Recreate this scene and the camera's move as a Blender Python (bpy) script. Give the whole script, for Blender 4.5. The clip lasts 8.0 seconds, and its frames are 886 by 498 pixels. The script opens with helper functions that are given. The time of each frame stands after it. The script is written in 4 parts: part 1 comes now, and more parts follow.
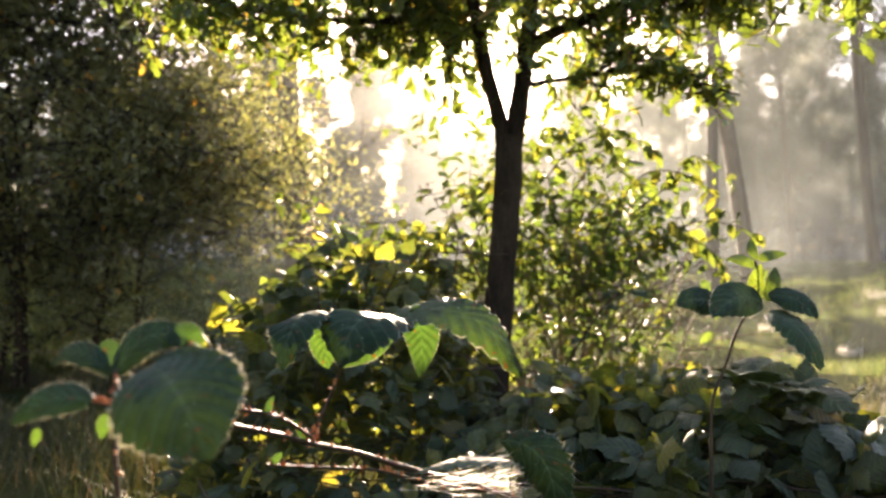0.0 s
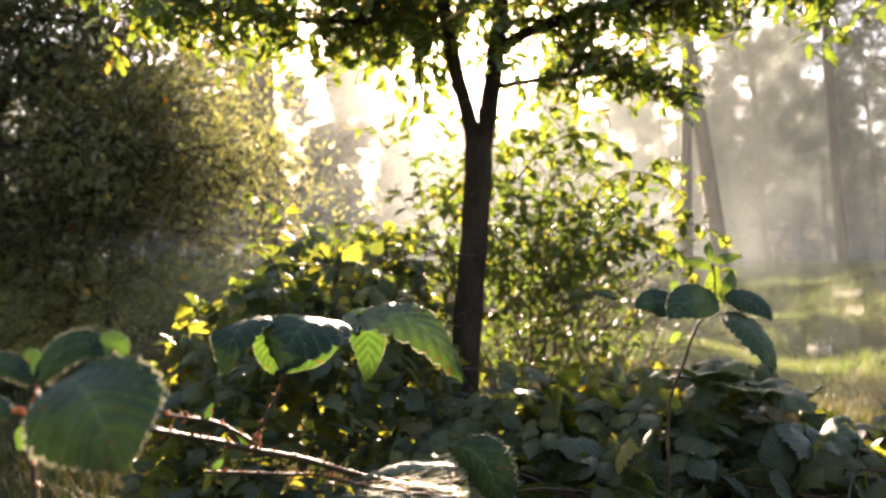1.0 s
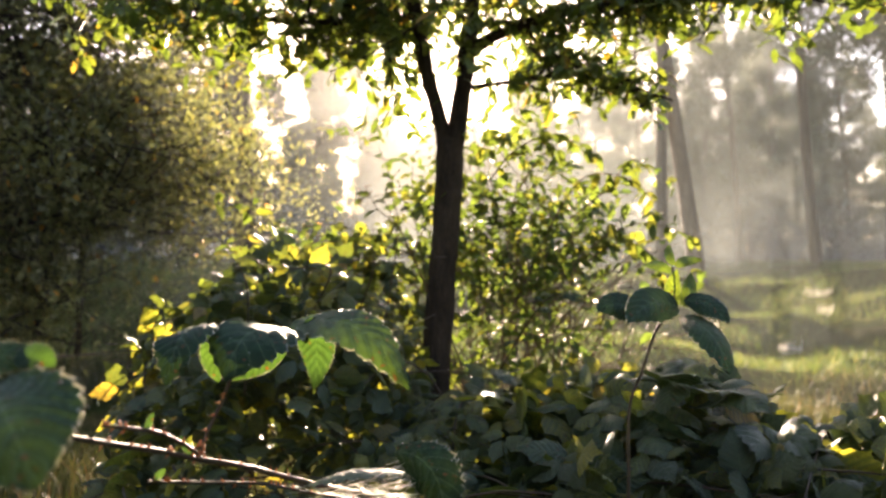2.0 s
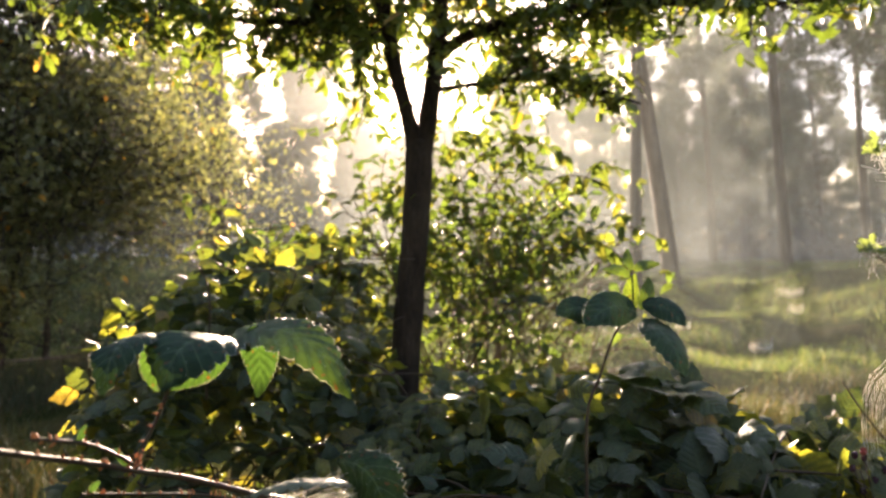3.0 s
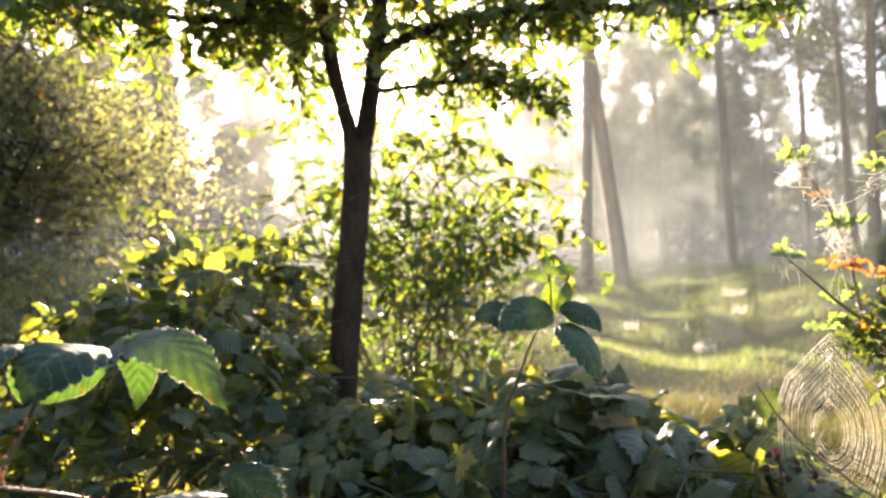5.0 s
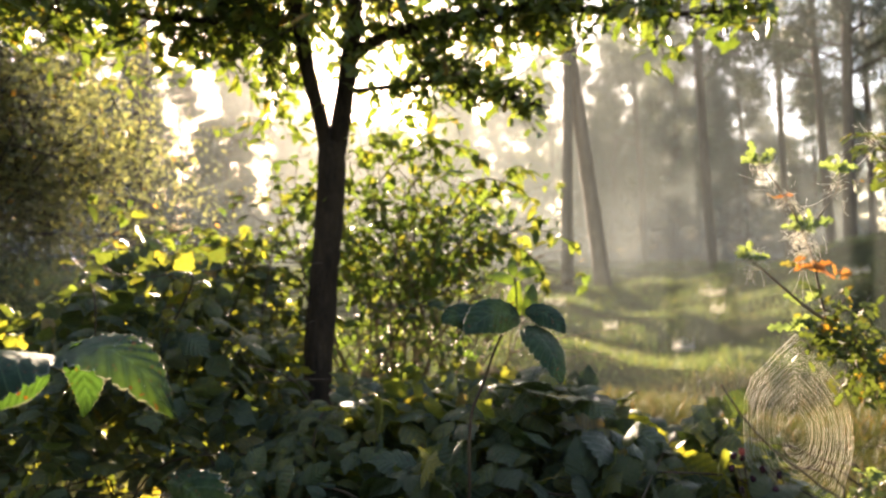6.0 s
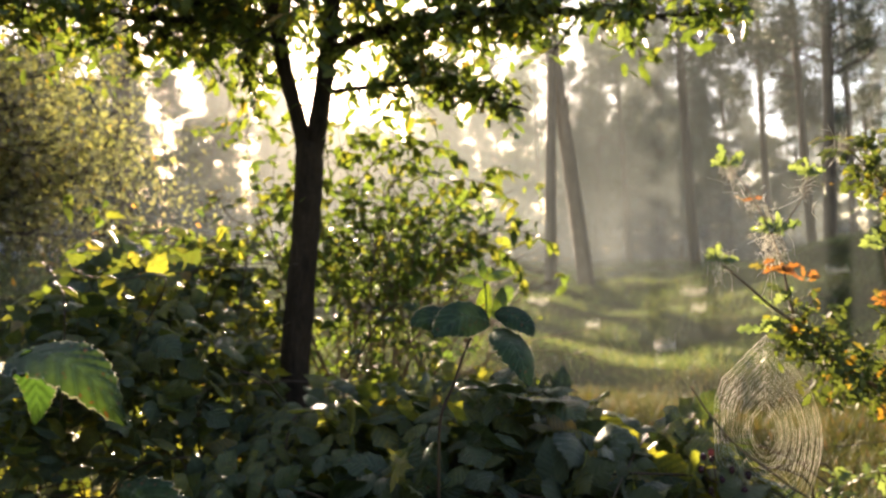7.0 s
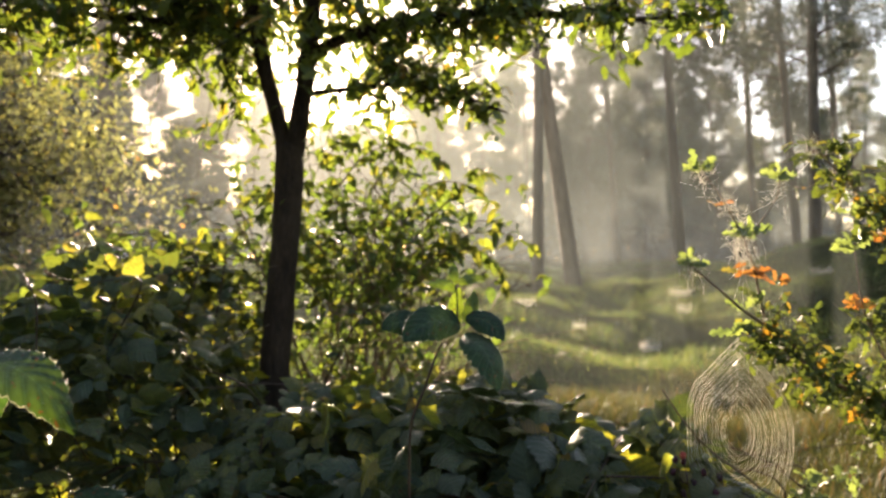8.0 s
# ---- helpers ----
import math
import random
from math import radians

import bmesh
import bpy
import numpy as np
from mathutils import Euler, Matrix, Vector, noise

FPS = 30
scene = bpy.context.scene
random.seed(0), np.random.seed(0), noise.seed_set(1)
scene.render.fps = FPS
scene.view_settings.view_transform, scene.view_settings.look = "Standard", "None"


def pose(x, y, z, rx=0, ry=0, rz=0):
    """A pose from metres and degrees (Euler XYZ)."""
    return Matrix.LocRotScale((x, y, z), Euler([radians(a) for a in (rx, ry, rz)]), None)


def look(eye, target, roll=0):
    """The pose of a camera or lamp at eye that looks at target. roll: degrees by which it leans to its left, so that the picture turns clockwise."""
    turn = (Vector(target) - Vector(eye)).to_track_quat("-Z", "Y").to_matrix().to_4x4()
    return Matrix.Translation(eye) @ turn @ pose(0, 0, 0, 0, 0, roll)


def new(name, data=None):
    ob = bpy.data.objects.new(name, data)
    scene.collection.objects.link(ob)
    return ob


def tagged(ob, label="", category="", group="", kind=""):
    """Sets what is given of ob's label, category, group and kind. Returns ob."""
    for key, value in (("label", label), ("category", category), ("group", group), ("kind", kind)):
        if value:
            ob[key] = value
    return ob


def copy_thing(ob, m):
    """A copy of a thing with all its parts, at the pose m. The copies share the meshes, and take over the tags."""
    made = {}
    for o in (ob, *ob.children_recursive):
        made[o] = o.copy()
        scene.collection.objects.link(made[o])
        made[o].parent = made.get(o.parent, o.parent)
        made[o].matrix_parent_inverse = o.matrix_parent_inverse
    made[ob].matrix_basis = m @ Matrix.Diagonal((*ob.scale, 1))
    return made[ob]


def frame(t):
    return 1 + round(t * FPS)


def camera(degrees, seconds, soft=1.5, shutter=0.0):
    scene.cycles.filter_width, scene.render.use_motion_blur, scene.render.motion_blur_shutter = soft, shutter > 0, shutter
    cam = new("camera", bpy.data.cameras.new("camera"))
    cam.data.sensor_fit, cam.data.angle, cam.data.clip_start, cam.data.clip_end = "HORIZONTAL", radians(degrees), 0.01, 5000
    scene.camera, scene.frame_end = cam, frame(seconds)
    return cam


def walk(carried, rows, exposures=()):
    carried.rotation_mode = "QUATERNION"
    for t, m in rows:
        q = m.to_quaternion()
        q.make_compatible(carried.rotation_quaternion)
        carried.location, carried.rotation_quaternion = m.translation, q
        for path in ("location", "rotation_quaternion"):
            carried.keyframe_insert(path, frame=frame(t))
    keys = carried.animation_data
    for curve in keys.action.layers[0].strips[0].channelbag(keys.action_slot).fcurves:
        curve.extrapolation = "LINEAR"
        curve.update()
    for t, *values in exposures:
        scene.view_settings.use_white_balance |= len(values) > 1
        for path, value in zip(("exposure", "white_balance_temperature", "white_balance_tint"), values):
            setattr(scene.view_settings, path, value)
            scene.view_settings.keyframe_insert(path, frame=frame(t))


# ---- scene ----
cam = camera(61.1, 8.0, soft=2.4)
cam.data.dof.use_dof, cam.data.dof.focus_distance, cam.data.dof.aperture_fstop = True, 1.15, 5.2
PATH = [
    (0, (0.0000, 0.0000, 1.0500), (-0.1240, 1.9959, 1.0810), 0.6),
    (0.5, (0.0187, 0.0014, 1.0529), (-0.0773, 1.9989, 1.0839), 0.6),
    (1, (0.0367, -0.0007, 1.0572), (-0.0303, 1.9979, 1.0862), 0.6),
    (1.5, (0.0533, -0.0007, 1.0608), (0.0143, 1.9987, 1.0898), 0.6),
    (3, (0.1087, 0.0022, 1.0752), (0.1557, 2.0014, 1.1032), 0.6),
    (3.5, (0.1289, 0.0029, 1.0781), (0.2059, 2.0012, 1.1061), 0.6),
    (4, (0.1490, 0.0058, 1.0795), (0.2550, 2.0028, 1.1065), 0.6),
    (4.5, (0.1692, 0.0058, 1.0817), (0.3032, 2.0010, 1.1117), 0.6),
    (6, (0.2239, 0.0050, 1.0918), (0.4288, 1.9943, 1.1207), 0.6),
    (6.5, (0.2398, 0.0036, 1.0954), (0.4658, 1.9906, 1.1234), 0.6),
    (7, (0.2563, 0.0014, 1.0997), (0.4993, 1.9864, 1.1267), 0.6),
    (7.5, (0.2750, -0.0029, 1.1047), (0.5321, 1.9804, 1.1317), 0.6),
    (8, (0.2930, -0.0050, 1.1090), (0.5640, 1.9763, 1.1360), 0.65),
]
EXPOSURES = [(0, 3.98, 6950, 27), (0.7, 4.10, 6900, 27), (1.7, 3.96, 6900, 27), (3.0, 3.80, 6900, 27), (3.6, 4.12, 6800, 26), (4.5, 4.67, 6600, 26), (5.4, 4.22, 6750, 27), (6.2, 3.70, 7000, 22), (7.0, 3.54, 7000, 22), (8, 3.54, 7000, 22)]
walk(cam, [(t, look(eye, target, roll)) for t, eye, target, roll in PATH], EXPOSURES)

# ---- light: low morning sun ahead of the walk, hazy sky ----
SUN_DIR = Vector((-0.045, 0.976, 0.215)).normalized()
world = bpy.data.worlds.new("morning_sky")
scene.world = world
world.use_nodes = True
wn = world.node_tree.nodes
sky = wn.new("ShaderNodeTexSky")
sky.sky_type = "NISHITA"
sky.sun_disc = False
sky.sun_elevation = math.asin(SUN_DIR.z)
sky.sun_rotation = math.atan2(SUN_DIR.x, SUN_DIR.y)
sky.air_density, sky.dust_density, sky.ozone_density = 1.0, 1.2, 1.0
wn["Background"].inputs[1].default_value = 0.056
world.node_tree.links.new(sky.outputs[0], wn["Background"].inputs[0])
sun_data = bpy.data.lights.new("sun", "SUN")
sun_data.energy, sun_data.angle, sun_data.color = 5.0, radians(0.6), (1.0, 0.86, 0.62)
sun = new("sun", sun_data)
sun.matrix_world = look(SUN_DIR * 60, (0, 0, 0))

rng = np.random.default_rng(7)


# ---- materials ----
def nodes_of(name):
    m = bpy.data.materials.new(name)
    m.use_nodes = True
    nt = m.node_tree
    nt.nodes.clear()
    return m, nt, nt.nodes.new("ShaderNodeOutputMaterial")


def ramp(nt, source, stops):
    r = nt.nodes.new("ShaderNodeValToRGB")
    while len(r.color_ramp.elements) < len(stops):
        r.color_ramp.elements.new(0.5)
    for e, (p, c) in zip(r.color_ramp.elements, stops):
        e.position, e.color = p, (*c, 1)
    nt.links.new(source, r.inputs[0])
    return r.outputs[0]


def noise_tex(nt, scale, detail=4, rough=0.55, stretch=(1, 1, 1)):
    co = nt.nodes.new("ShaderNodeTexCoord")
    mp = nt.nodes.new("ShaderNodeMapping")
    mp.inputs["Scale"].default_value = stretch
    tx = nt.nodes.new("ShaderNodeTexNoise")
    tx.inputs["Scale"].default_value, tx.inputs["Detail"].default_value = scale, detail
    tx.inputs["Roughness"].default_value = rough
    nt.links.new(co.outputs["Object"], mp.inputs[0])
    nt.links.new(mp.outputs[0], tx.inputs[0])
    return tx.outputs["Fac"]


def mix_rgb(nt, kind, fac, a, b):
    n = nt.nodes.new("ShaderNodeMix")
    n.data_type, n.blend_type = "RGBA", kind
    for sock, v in ((n.inputs[0], fac), (n.inputs[6], a), (n.inputs[7], b)):
        if isinstance(v, (int, float)):
            sock.default_value = v
        elif isinstance(v, tuple):
            sock.default_value = (*v, 1)
        else:
            nt.links.new(v, sock)
    return n.outputs[2]


def leaf_material(name, stops, glow, through_part=0.45, rough=0.45, single=False, spots=None, grain=60, sheen=0.5):
    """A leaf: coloured, slightly glossy face, light passing through it."""
    m, nt, out = nodes_of(name)
    if single:
        rnd = nt.nodes.new("ShaderNodeObjectInfo").outputs["Random"]
    else:
        rnd = nt.nodes.new("ShaderNodeNewGeometry").outputs["Random Per Island"]
    col = ramp(nt, rnd, stops)
    n = noise_tex(nt, grain)
    col = mix_rgb(nt, "MULTIPLY", 0.7, col, ramp(nt, n, [(0.3, (0.6, 0.6, 0.6)), (0.7, (1.25, 1.25, 1.2))]))
    lit = mix_rgb(nt, "MULTIPLY", 1.0, col, glow)
    if spots:
        s = ramp(nt, noise_tex(nt, grain * 1.6, 2), [(0.62, (0, 0, 0)), (0.72, (1, 1, 1))])
        col = mix_rgb(nt, "MIX", s, col, spots)
    bs = nt.nodes.new("ShaderNodeBsdfPrincipled")
    bs.inputs["Roughness"].default_value = rough
    bs.inputs["Specular IOR Level"].default_value = sheen
    nt.links.new(col, bs.inputs["Base Color"])
    bump = nt.nodes.new("ShaderNodeBump")
    bump.inputs["Strength"].default_value, bump.inputs["Distance"].default_value = 0.25, 0.002
    nt.links.new(noise_tex(nt, grain * 4, 3), bump.inputs["Height"])
    nt.links.new(bump.outputs[0], bs.inputs["Normal"])
    tr = nt.nodes.new("ShaderNodeBsdfTranslucent")
    nt.links.new(lit, tr.inputs["Color"])
    mx = nt.nodes.new("ShaderNodeMixShader")
    mx.inputs[0].default_value = through_part
    nt.links.new(bs.outputs[0], mx.inputs[1])
    nt.links.new(tr.outputs[0], mx.inputs[2])
    nt.links.new(mx.outputs[0], out.inputs[0])
    return m


def solid_material(name, stops, scale=20, rough=0.8, bump=0.4, dist=0.01, stretch=(1, 1, 1), fine=8.0):
    """Bark, earth, stems: two scales of noise in colour and relief."""
    m, nt, out = nodes_of(name)
    a, b = noise_tex(nt, scale, 5, 0.6, stretch), noise_tex(nt, scale * fine, 4, 0.6, stretch)
    col = ramp(nt, a, stops)
    col = mix_rgb(nt, "MULTIPLY", 0.6, col, ramp(nt, b, [(0.3, (0.55, 0.55, 0.55)), (0.7, (1.3, 1.3, 1.3))]))
    bs = nt.nodes.new("ShaderNodeBsdfPrincipled")
    bs.inputs["Roughness"].default_value = rough
    bs.inputs["Specular IOR Level"].default_value = 0.0 if rough > 0.92 else 0.15 if rough > 0.7 else 0.25
    nt.links.new(col, bs.inputs["Base Color"])
    bp = nt.nodes.new("ShaderNodeBump")
    bp.inputs["Strength"].default_value, bp.inputs["Distance"].default_value = bump, dist
    nt.links.new(a, bp.inputs["Height"])
    nt.links.new(bp.outputs[0], bs.inputs["Normal"])
    nt.links.new(bs.outputs[0], out.inputs[0])
    return m


def silk_material(name):
    """Thin bright threads that scatter light both ways."""
    m, nt, out = nodes_of(name)
    d = nt.nodes.new("ShaderNodeBsdfTranslucent")
    d.inputs[0].default_value = (0.75, 0.71, 0.6, 1)
    g = nt.nodes.new("ShaderNodeBsdfPrincipled")
    g.inputs["Base Color"].default_value, g.inputs["Roughness"].default_value = (0.8, 0.79, 0.74, 1), 0.3
    mx = nt.nodes.new("ShaderNodeMixShader")
    mx.inputs[0].default_value = 0.5
    nt.links.new(d.outputs[0], mx.inputs[1])
    nt.links.new(g.outputs[0], mx.inputs[2])
    nt.links.new(mx.outputs[0], out.inputs[0])
    return m


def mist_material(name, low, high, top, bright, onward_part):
    """A sheet imitating mist haze: mostly clear, a part of the light scattered and passed onward as sun glow; denser
    near the ground.
    """
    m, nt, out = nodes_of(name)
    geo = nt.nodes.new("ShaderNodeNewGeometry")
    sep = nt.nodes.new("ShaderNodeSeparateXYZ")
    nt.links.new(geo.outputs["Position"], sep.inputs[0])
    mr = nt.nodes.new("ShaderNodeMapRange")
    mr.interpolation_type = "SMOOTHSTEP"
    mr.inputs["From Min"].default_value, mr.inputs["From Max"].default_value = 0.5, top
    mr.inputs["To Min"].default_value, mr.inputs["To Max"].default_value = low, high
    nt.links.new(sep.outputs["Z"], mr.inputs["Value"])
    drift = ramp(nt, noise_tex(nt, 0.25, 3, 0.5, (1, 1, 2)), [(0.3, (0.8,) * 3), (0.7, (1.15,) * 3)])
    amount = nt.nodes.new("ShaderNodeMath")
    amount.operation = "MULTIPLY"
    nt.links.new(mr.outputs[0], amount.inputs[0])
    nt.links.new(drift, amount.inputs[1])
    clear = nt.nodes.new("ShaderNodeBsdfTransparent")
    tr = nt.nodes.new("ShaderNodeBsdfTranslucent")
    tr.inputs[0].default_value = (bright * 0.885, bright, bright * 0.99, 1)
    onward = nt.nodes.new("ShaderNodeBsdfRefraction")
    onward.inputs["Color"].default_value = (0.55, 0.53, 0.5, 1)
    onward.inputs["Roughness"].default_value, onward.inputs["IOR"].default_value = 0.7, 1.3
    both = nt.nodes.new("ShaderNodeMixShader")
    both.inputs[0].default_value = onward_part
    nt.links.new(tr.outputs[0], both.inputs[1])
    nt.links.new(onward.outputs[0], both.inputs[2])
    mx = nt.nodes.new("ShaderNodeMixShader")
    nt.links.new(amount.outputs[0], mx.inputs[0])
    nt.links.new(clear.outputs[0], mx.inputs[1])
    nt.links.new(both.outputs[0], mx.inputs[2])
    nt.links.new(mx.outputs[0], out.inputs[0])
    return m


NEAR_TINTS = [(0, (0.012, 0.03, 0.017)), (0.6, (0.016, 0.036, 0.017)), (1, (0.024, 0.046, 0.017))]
THICKET_TINTS = [(0, (0.022, 0.038, 0.02)), (0.6, (0.044, 0.058, 0.024)), (0.94, (0.08, 0.085, 0.028)), (0.985, (0.09, 0.08, 0.03)), (1, (0.1, 0.066, 0.028))]


def veined_material(name, low=0.03, high=0.09, rough=0.6, tints=NEAR_TINTS, single=True, gloss=0.12, hair=0.0):
    """A near bramble leaflet: dark dewy face, pale ribs, brown spots, a boosted glow colour for light through the
    blade.
    """
    m, nt, out = nodes_of(name)

    def calc(op, a, b=None):
        n = nt.nodes.new("ShaderNodeMath")
        n.operation = op
        for sock, v in zip(n.inputs, (a, b)):
            if isinstance(v, (int, float)):
                sock.default_value = v
            elif v is not None:
                nt.links.new(v, sock)
        return n.outputs[0]

    uv = nt.nodes.new("ShaderNodeUVMap")
    sep = nt.nodes.new("ShaderNodeSeparateXYZ")
    nt.links.new(uv.outputs[0], sep.inputs[0])
    across = calc("ABSOLUTE", calc("MULTIPLY_ADD", sep.outputs[1], 2.0))
    across.node.inputs[0].links[0].from_node.inputs[2].default_value = -1.0
    phase = calc("SUBTRACT", calc("MULTIPLY", sep.outputs[0], 8.0), calc("MULTIPLY", across, 1.5))
    ripple = calc("SINE", calc("MULTIPLY", phase, 6.2832))
    ribs = calc("MAXIMUM", calc("GREATER_THAN", ripple, 0.955), calc("LESS_THAN", across, 0.035))
    if single:
        rnd = nt.nodes.new("ShaderNodeObjectInfo").outputs["Random"]
    else:
        rnd = nt.nodes.new("ShaderNodeNewGeometry").outputs["Random Per Island"]
    col = ramp(nt, rnd, tints)
    col = mix_rgb(nt, "MULTIPLY", 0.8, col, ramp(nt, noise_tex(nt, 90, 5), [(0.3, (0.6, 0.6, 0.6)), (0.7, (1.3, 1.3, 1.2))]))
    spots = ramp(nt, noise_tex(nt, 150, 1), [(0.68, (0, 0, 0)), (0.73, (1, 1, 1))])
    face = mix_rgb(nt, "MIX", calc("MULTIPLY", ribs, 0.22), col, (0.13, 0.19, 0.09))
    face = mix_rgb(nt, "MIX", spots, face, (0.10, 0.045, 0.02))
    # through-colour boosted well above the face colour so backlit leaves glow
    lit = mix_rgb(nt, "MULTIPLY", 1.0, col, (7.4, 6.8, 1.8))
    # shade of the pleats painted as stripes into the through-colour
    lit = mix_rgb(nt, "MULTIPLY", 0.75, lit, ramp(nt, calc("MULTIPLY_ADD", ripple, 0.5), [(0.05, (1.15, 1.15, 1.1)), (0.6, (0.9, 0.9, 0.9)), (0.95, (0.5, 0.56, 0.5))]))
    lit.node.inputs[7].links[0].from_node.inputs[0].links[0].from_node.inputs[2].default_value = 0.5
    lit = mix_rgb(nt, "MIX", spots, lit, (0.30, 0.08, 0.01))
    # pale hairs and dew along the toothed margin, broken up
    rim = calc("MULTIPLY", calc("GREATER_THAN", across, 0.97), calc("GREATER_THAN", noise_tex(nt, 260, 2), 0.45)) if hair else 0.0
    if hair:
        face = mix_rgb(nt, "MIX", calc("MULTIPLY", rim, 0.7), face, (0.3, 0.3, 0.25))
        lit = mix_rgb(nt, "MIX", rim, lit, (0.4, 0.38, 0.24))
    bs = nt.nodes.new("ShaderNodeBsdfPrincipled")
    nt.links.new(face, bs.inputs["Base Color"])
    bs.inputs["Roughness"].default_value = rough
    bs.inputs["Specular IOR Level"].default_value = gloss
    bp = nt.nodes.new("ShaderNodeBump")
    bp.inputs["Strength"].default_value, bp.inputs["Distance"].default_value = 0.8, 0.002
    nt.links.new(calc("ADD", noise_tex(nt, 500, 3), calc("MULTIPLY", ripple, -0.5)), bp.inputs["Height"])
    nt.links.new(bp.outputs[0], bs.inputs["Normal"])
    tr = nt.nodes.new("ShaderNodeBsdfTranslucent")
    nt.links.new(lit, tr.inputs["Color"])
    part_through = nt.nodes.new("ShaderNodeMapRange")
    part_through.inputs["To Min"].default_value, part_through.inputs["To Max"].default_value = low, high
    nt.links.new(rnd, part_through.inputs["Value"])
    mx = nt.nodes.new("ShaderNodeMixShader")
    nt.links.new(calc("MAXIMUM", part_through.outputs[0], calc("MULTIPLY", rim, 0.22)) if hair else part_through.outputs[0], mx.inputs[0])
    bs.inputs["Sheen Weight"].default_value, bs.inputs["Sheen Roughness"].default_value = hair, 0.35
    nt.links.new(bs.outputs[0], mx.inputs[1])
    nt.links.new(tr.outputs[0], mx.inputs[2])
    nt.links.new(mx.outputs[0], out.inputs[0])
    return m


# dark copy of the near leaf, kept as if unlit
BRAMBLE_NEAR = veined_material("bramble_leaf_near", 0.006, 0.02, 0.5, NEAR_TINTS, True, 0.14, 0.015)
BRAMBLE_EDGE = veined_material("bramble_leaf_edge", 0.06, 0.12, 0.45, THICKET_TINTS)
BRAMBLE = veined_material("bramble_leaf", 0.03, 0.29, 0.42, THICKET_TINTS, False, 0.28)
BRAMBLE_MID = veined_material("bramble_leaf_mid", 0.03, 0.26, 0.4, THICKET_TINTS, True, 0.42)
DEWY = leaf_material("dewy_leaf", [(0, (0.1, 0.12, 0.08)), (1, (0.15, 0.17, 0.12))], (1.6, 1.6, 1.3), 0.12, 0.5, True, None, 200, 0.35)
# sunlit and half-lit copies of the near leaf, light put into the material
BRAMBLE_SUNLIT = veined_material("bramble_leaf_sunlit", 0.12, 0.18, 0.5, NEAR_TINTS, True, 0.15, 0.015)
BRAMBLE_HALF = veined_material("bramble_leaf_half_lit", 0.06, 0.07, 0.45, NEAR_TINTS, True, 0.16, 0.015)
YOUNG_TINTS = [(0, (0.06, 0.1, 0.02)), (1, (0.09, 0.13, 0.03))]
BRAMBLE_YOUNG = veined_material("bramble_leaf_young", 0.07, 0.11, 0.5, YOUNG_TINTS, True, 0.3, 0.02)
OAK_LEAF = leaf_material("oak_leaf", [(0, (0.05, 0.075, 0.02)), (0.7, (0.075, 0.10, 0.025)), (0.95, (0.13, 0.13, 0.03)), (1, (0.2, 0.12, 0.03))], (2.9, 2.9, 1.1), 0.3, 0.45)
OAK_ONE = leaf_material("oak_leaf_single", [(0, (0.05, 0.075, 0.02)), (0.7, (0.075, 0.10, 0.025)), (0.95, (0.13, 0.13, 0.03)), (1, (0.2, 0.12, 0.03))], (2.9, 2.9, 1.1), 0.3, 0.45, True)
SAP_GREEN = leaf_material("sapling_green", [(0, (0.075, 0.105, 0.035)), (1, (0.115, 0.145, 0.048))], (2.2, 2.2, 1.3), 0.36, 0.5, True)
TURNING_ONE = leaf_material("sapling_turning", [(0, (0.042, 0.06, 0.017)), (0.82, (0.075, 0.098, 0.026)), (0.95, (0.15, 0.14, 0.026)), (1, (0.25, 0.13, 0.02))], (2.2, 2.1, 1.0), 0.28, 0.6, True, None, 60, 0.2)
SAP_ORANGE = leaf_material("sapling_orange", [(0, (0.26, 0.1, 0.02)), (0.6, (0.3, 0.14, 0.025)), (1, (0.18, 0.17, 0.03))], (1.4, 1.3, 1.0), 0.3, 0.5, True)
HAZEL_ONE = leaf_material("hazel_leaf", [(0, (0.045, 0.07, 0.022)), (0.7, (0.075, 0.10, 0.03)), (1, (0.12, 0.12, 0.03))], (3.2, 3.1, 1.2), 0.3, 0.7, True, None, 60, 0.08)
SHRUB_LEAF = leaf_material("shrub_leaf", [(0, (0.045, 0.076, 0.028)), (0.7, (0.07, 0.102, 0.03)), (1, (0.13, 0.135, 0.035))], (3.2, 3.1, 1.2), 0.27, 0.55, False, None, 60, 0.35)
DARK_LEAF = leaf_material("dark_shrub_leaf", [(0, (0.08, 0.09, 0.044)), (0.8, (0.11, 0.11, 0.048)), (0.985, (0.13, 0.115, 0.042)), (1, (0.3, 0.13, 0.02))], (2.3, 2.3, 1.3), 0.37, 0.8)
NEEDLE = leaf_material("pine_needles", [(0, (0.05, 0.065, 0.036)), (1, (0.09, 0.1, 0.055))], (1.6, 1.6, 1.2), 0.15, 0.6)
# herbs and dry stalks, with the near ground's shade put into their colour
SHADED_HERB = leaf_material("shaded_herb", [(0, (0.03, 0.042, 0.017)), (0.7, (0.05, 0.058, 0.02)), (0.92, (0.08, 0.062, 0.03)), (1, (0.14, 0.08, 0.05))], (2.6, 2.3, 1.0), 0.22, 0.7, False, None, 0.9)
GRASS = leaf_material("grass_blade", [(0, (0.03, 0.05, 0.014)), (0.6, (0.05, 0.072, 0.02)), (0.92, (0.088, 0.09, 0.036)), (1, (0.17, 0.135, 0.08))], (2.7, 2.7, 1.2), 0.32, 0.65, False, None, 0.9)
BARK_OAK = solid_material("oak_bark", [(0.3, (0.014, 0.01, 0.007)), (0.7, (0.05, 0.036, 0.024))], 18, 0.9, 1.0, 0.015, (1, 1, 0.25))
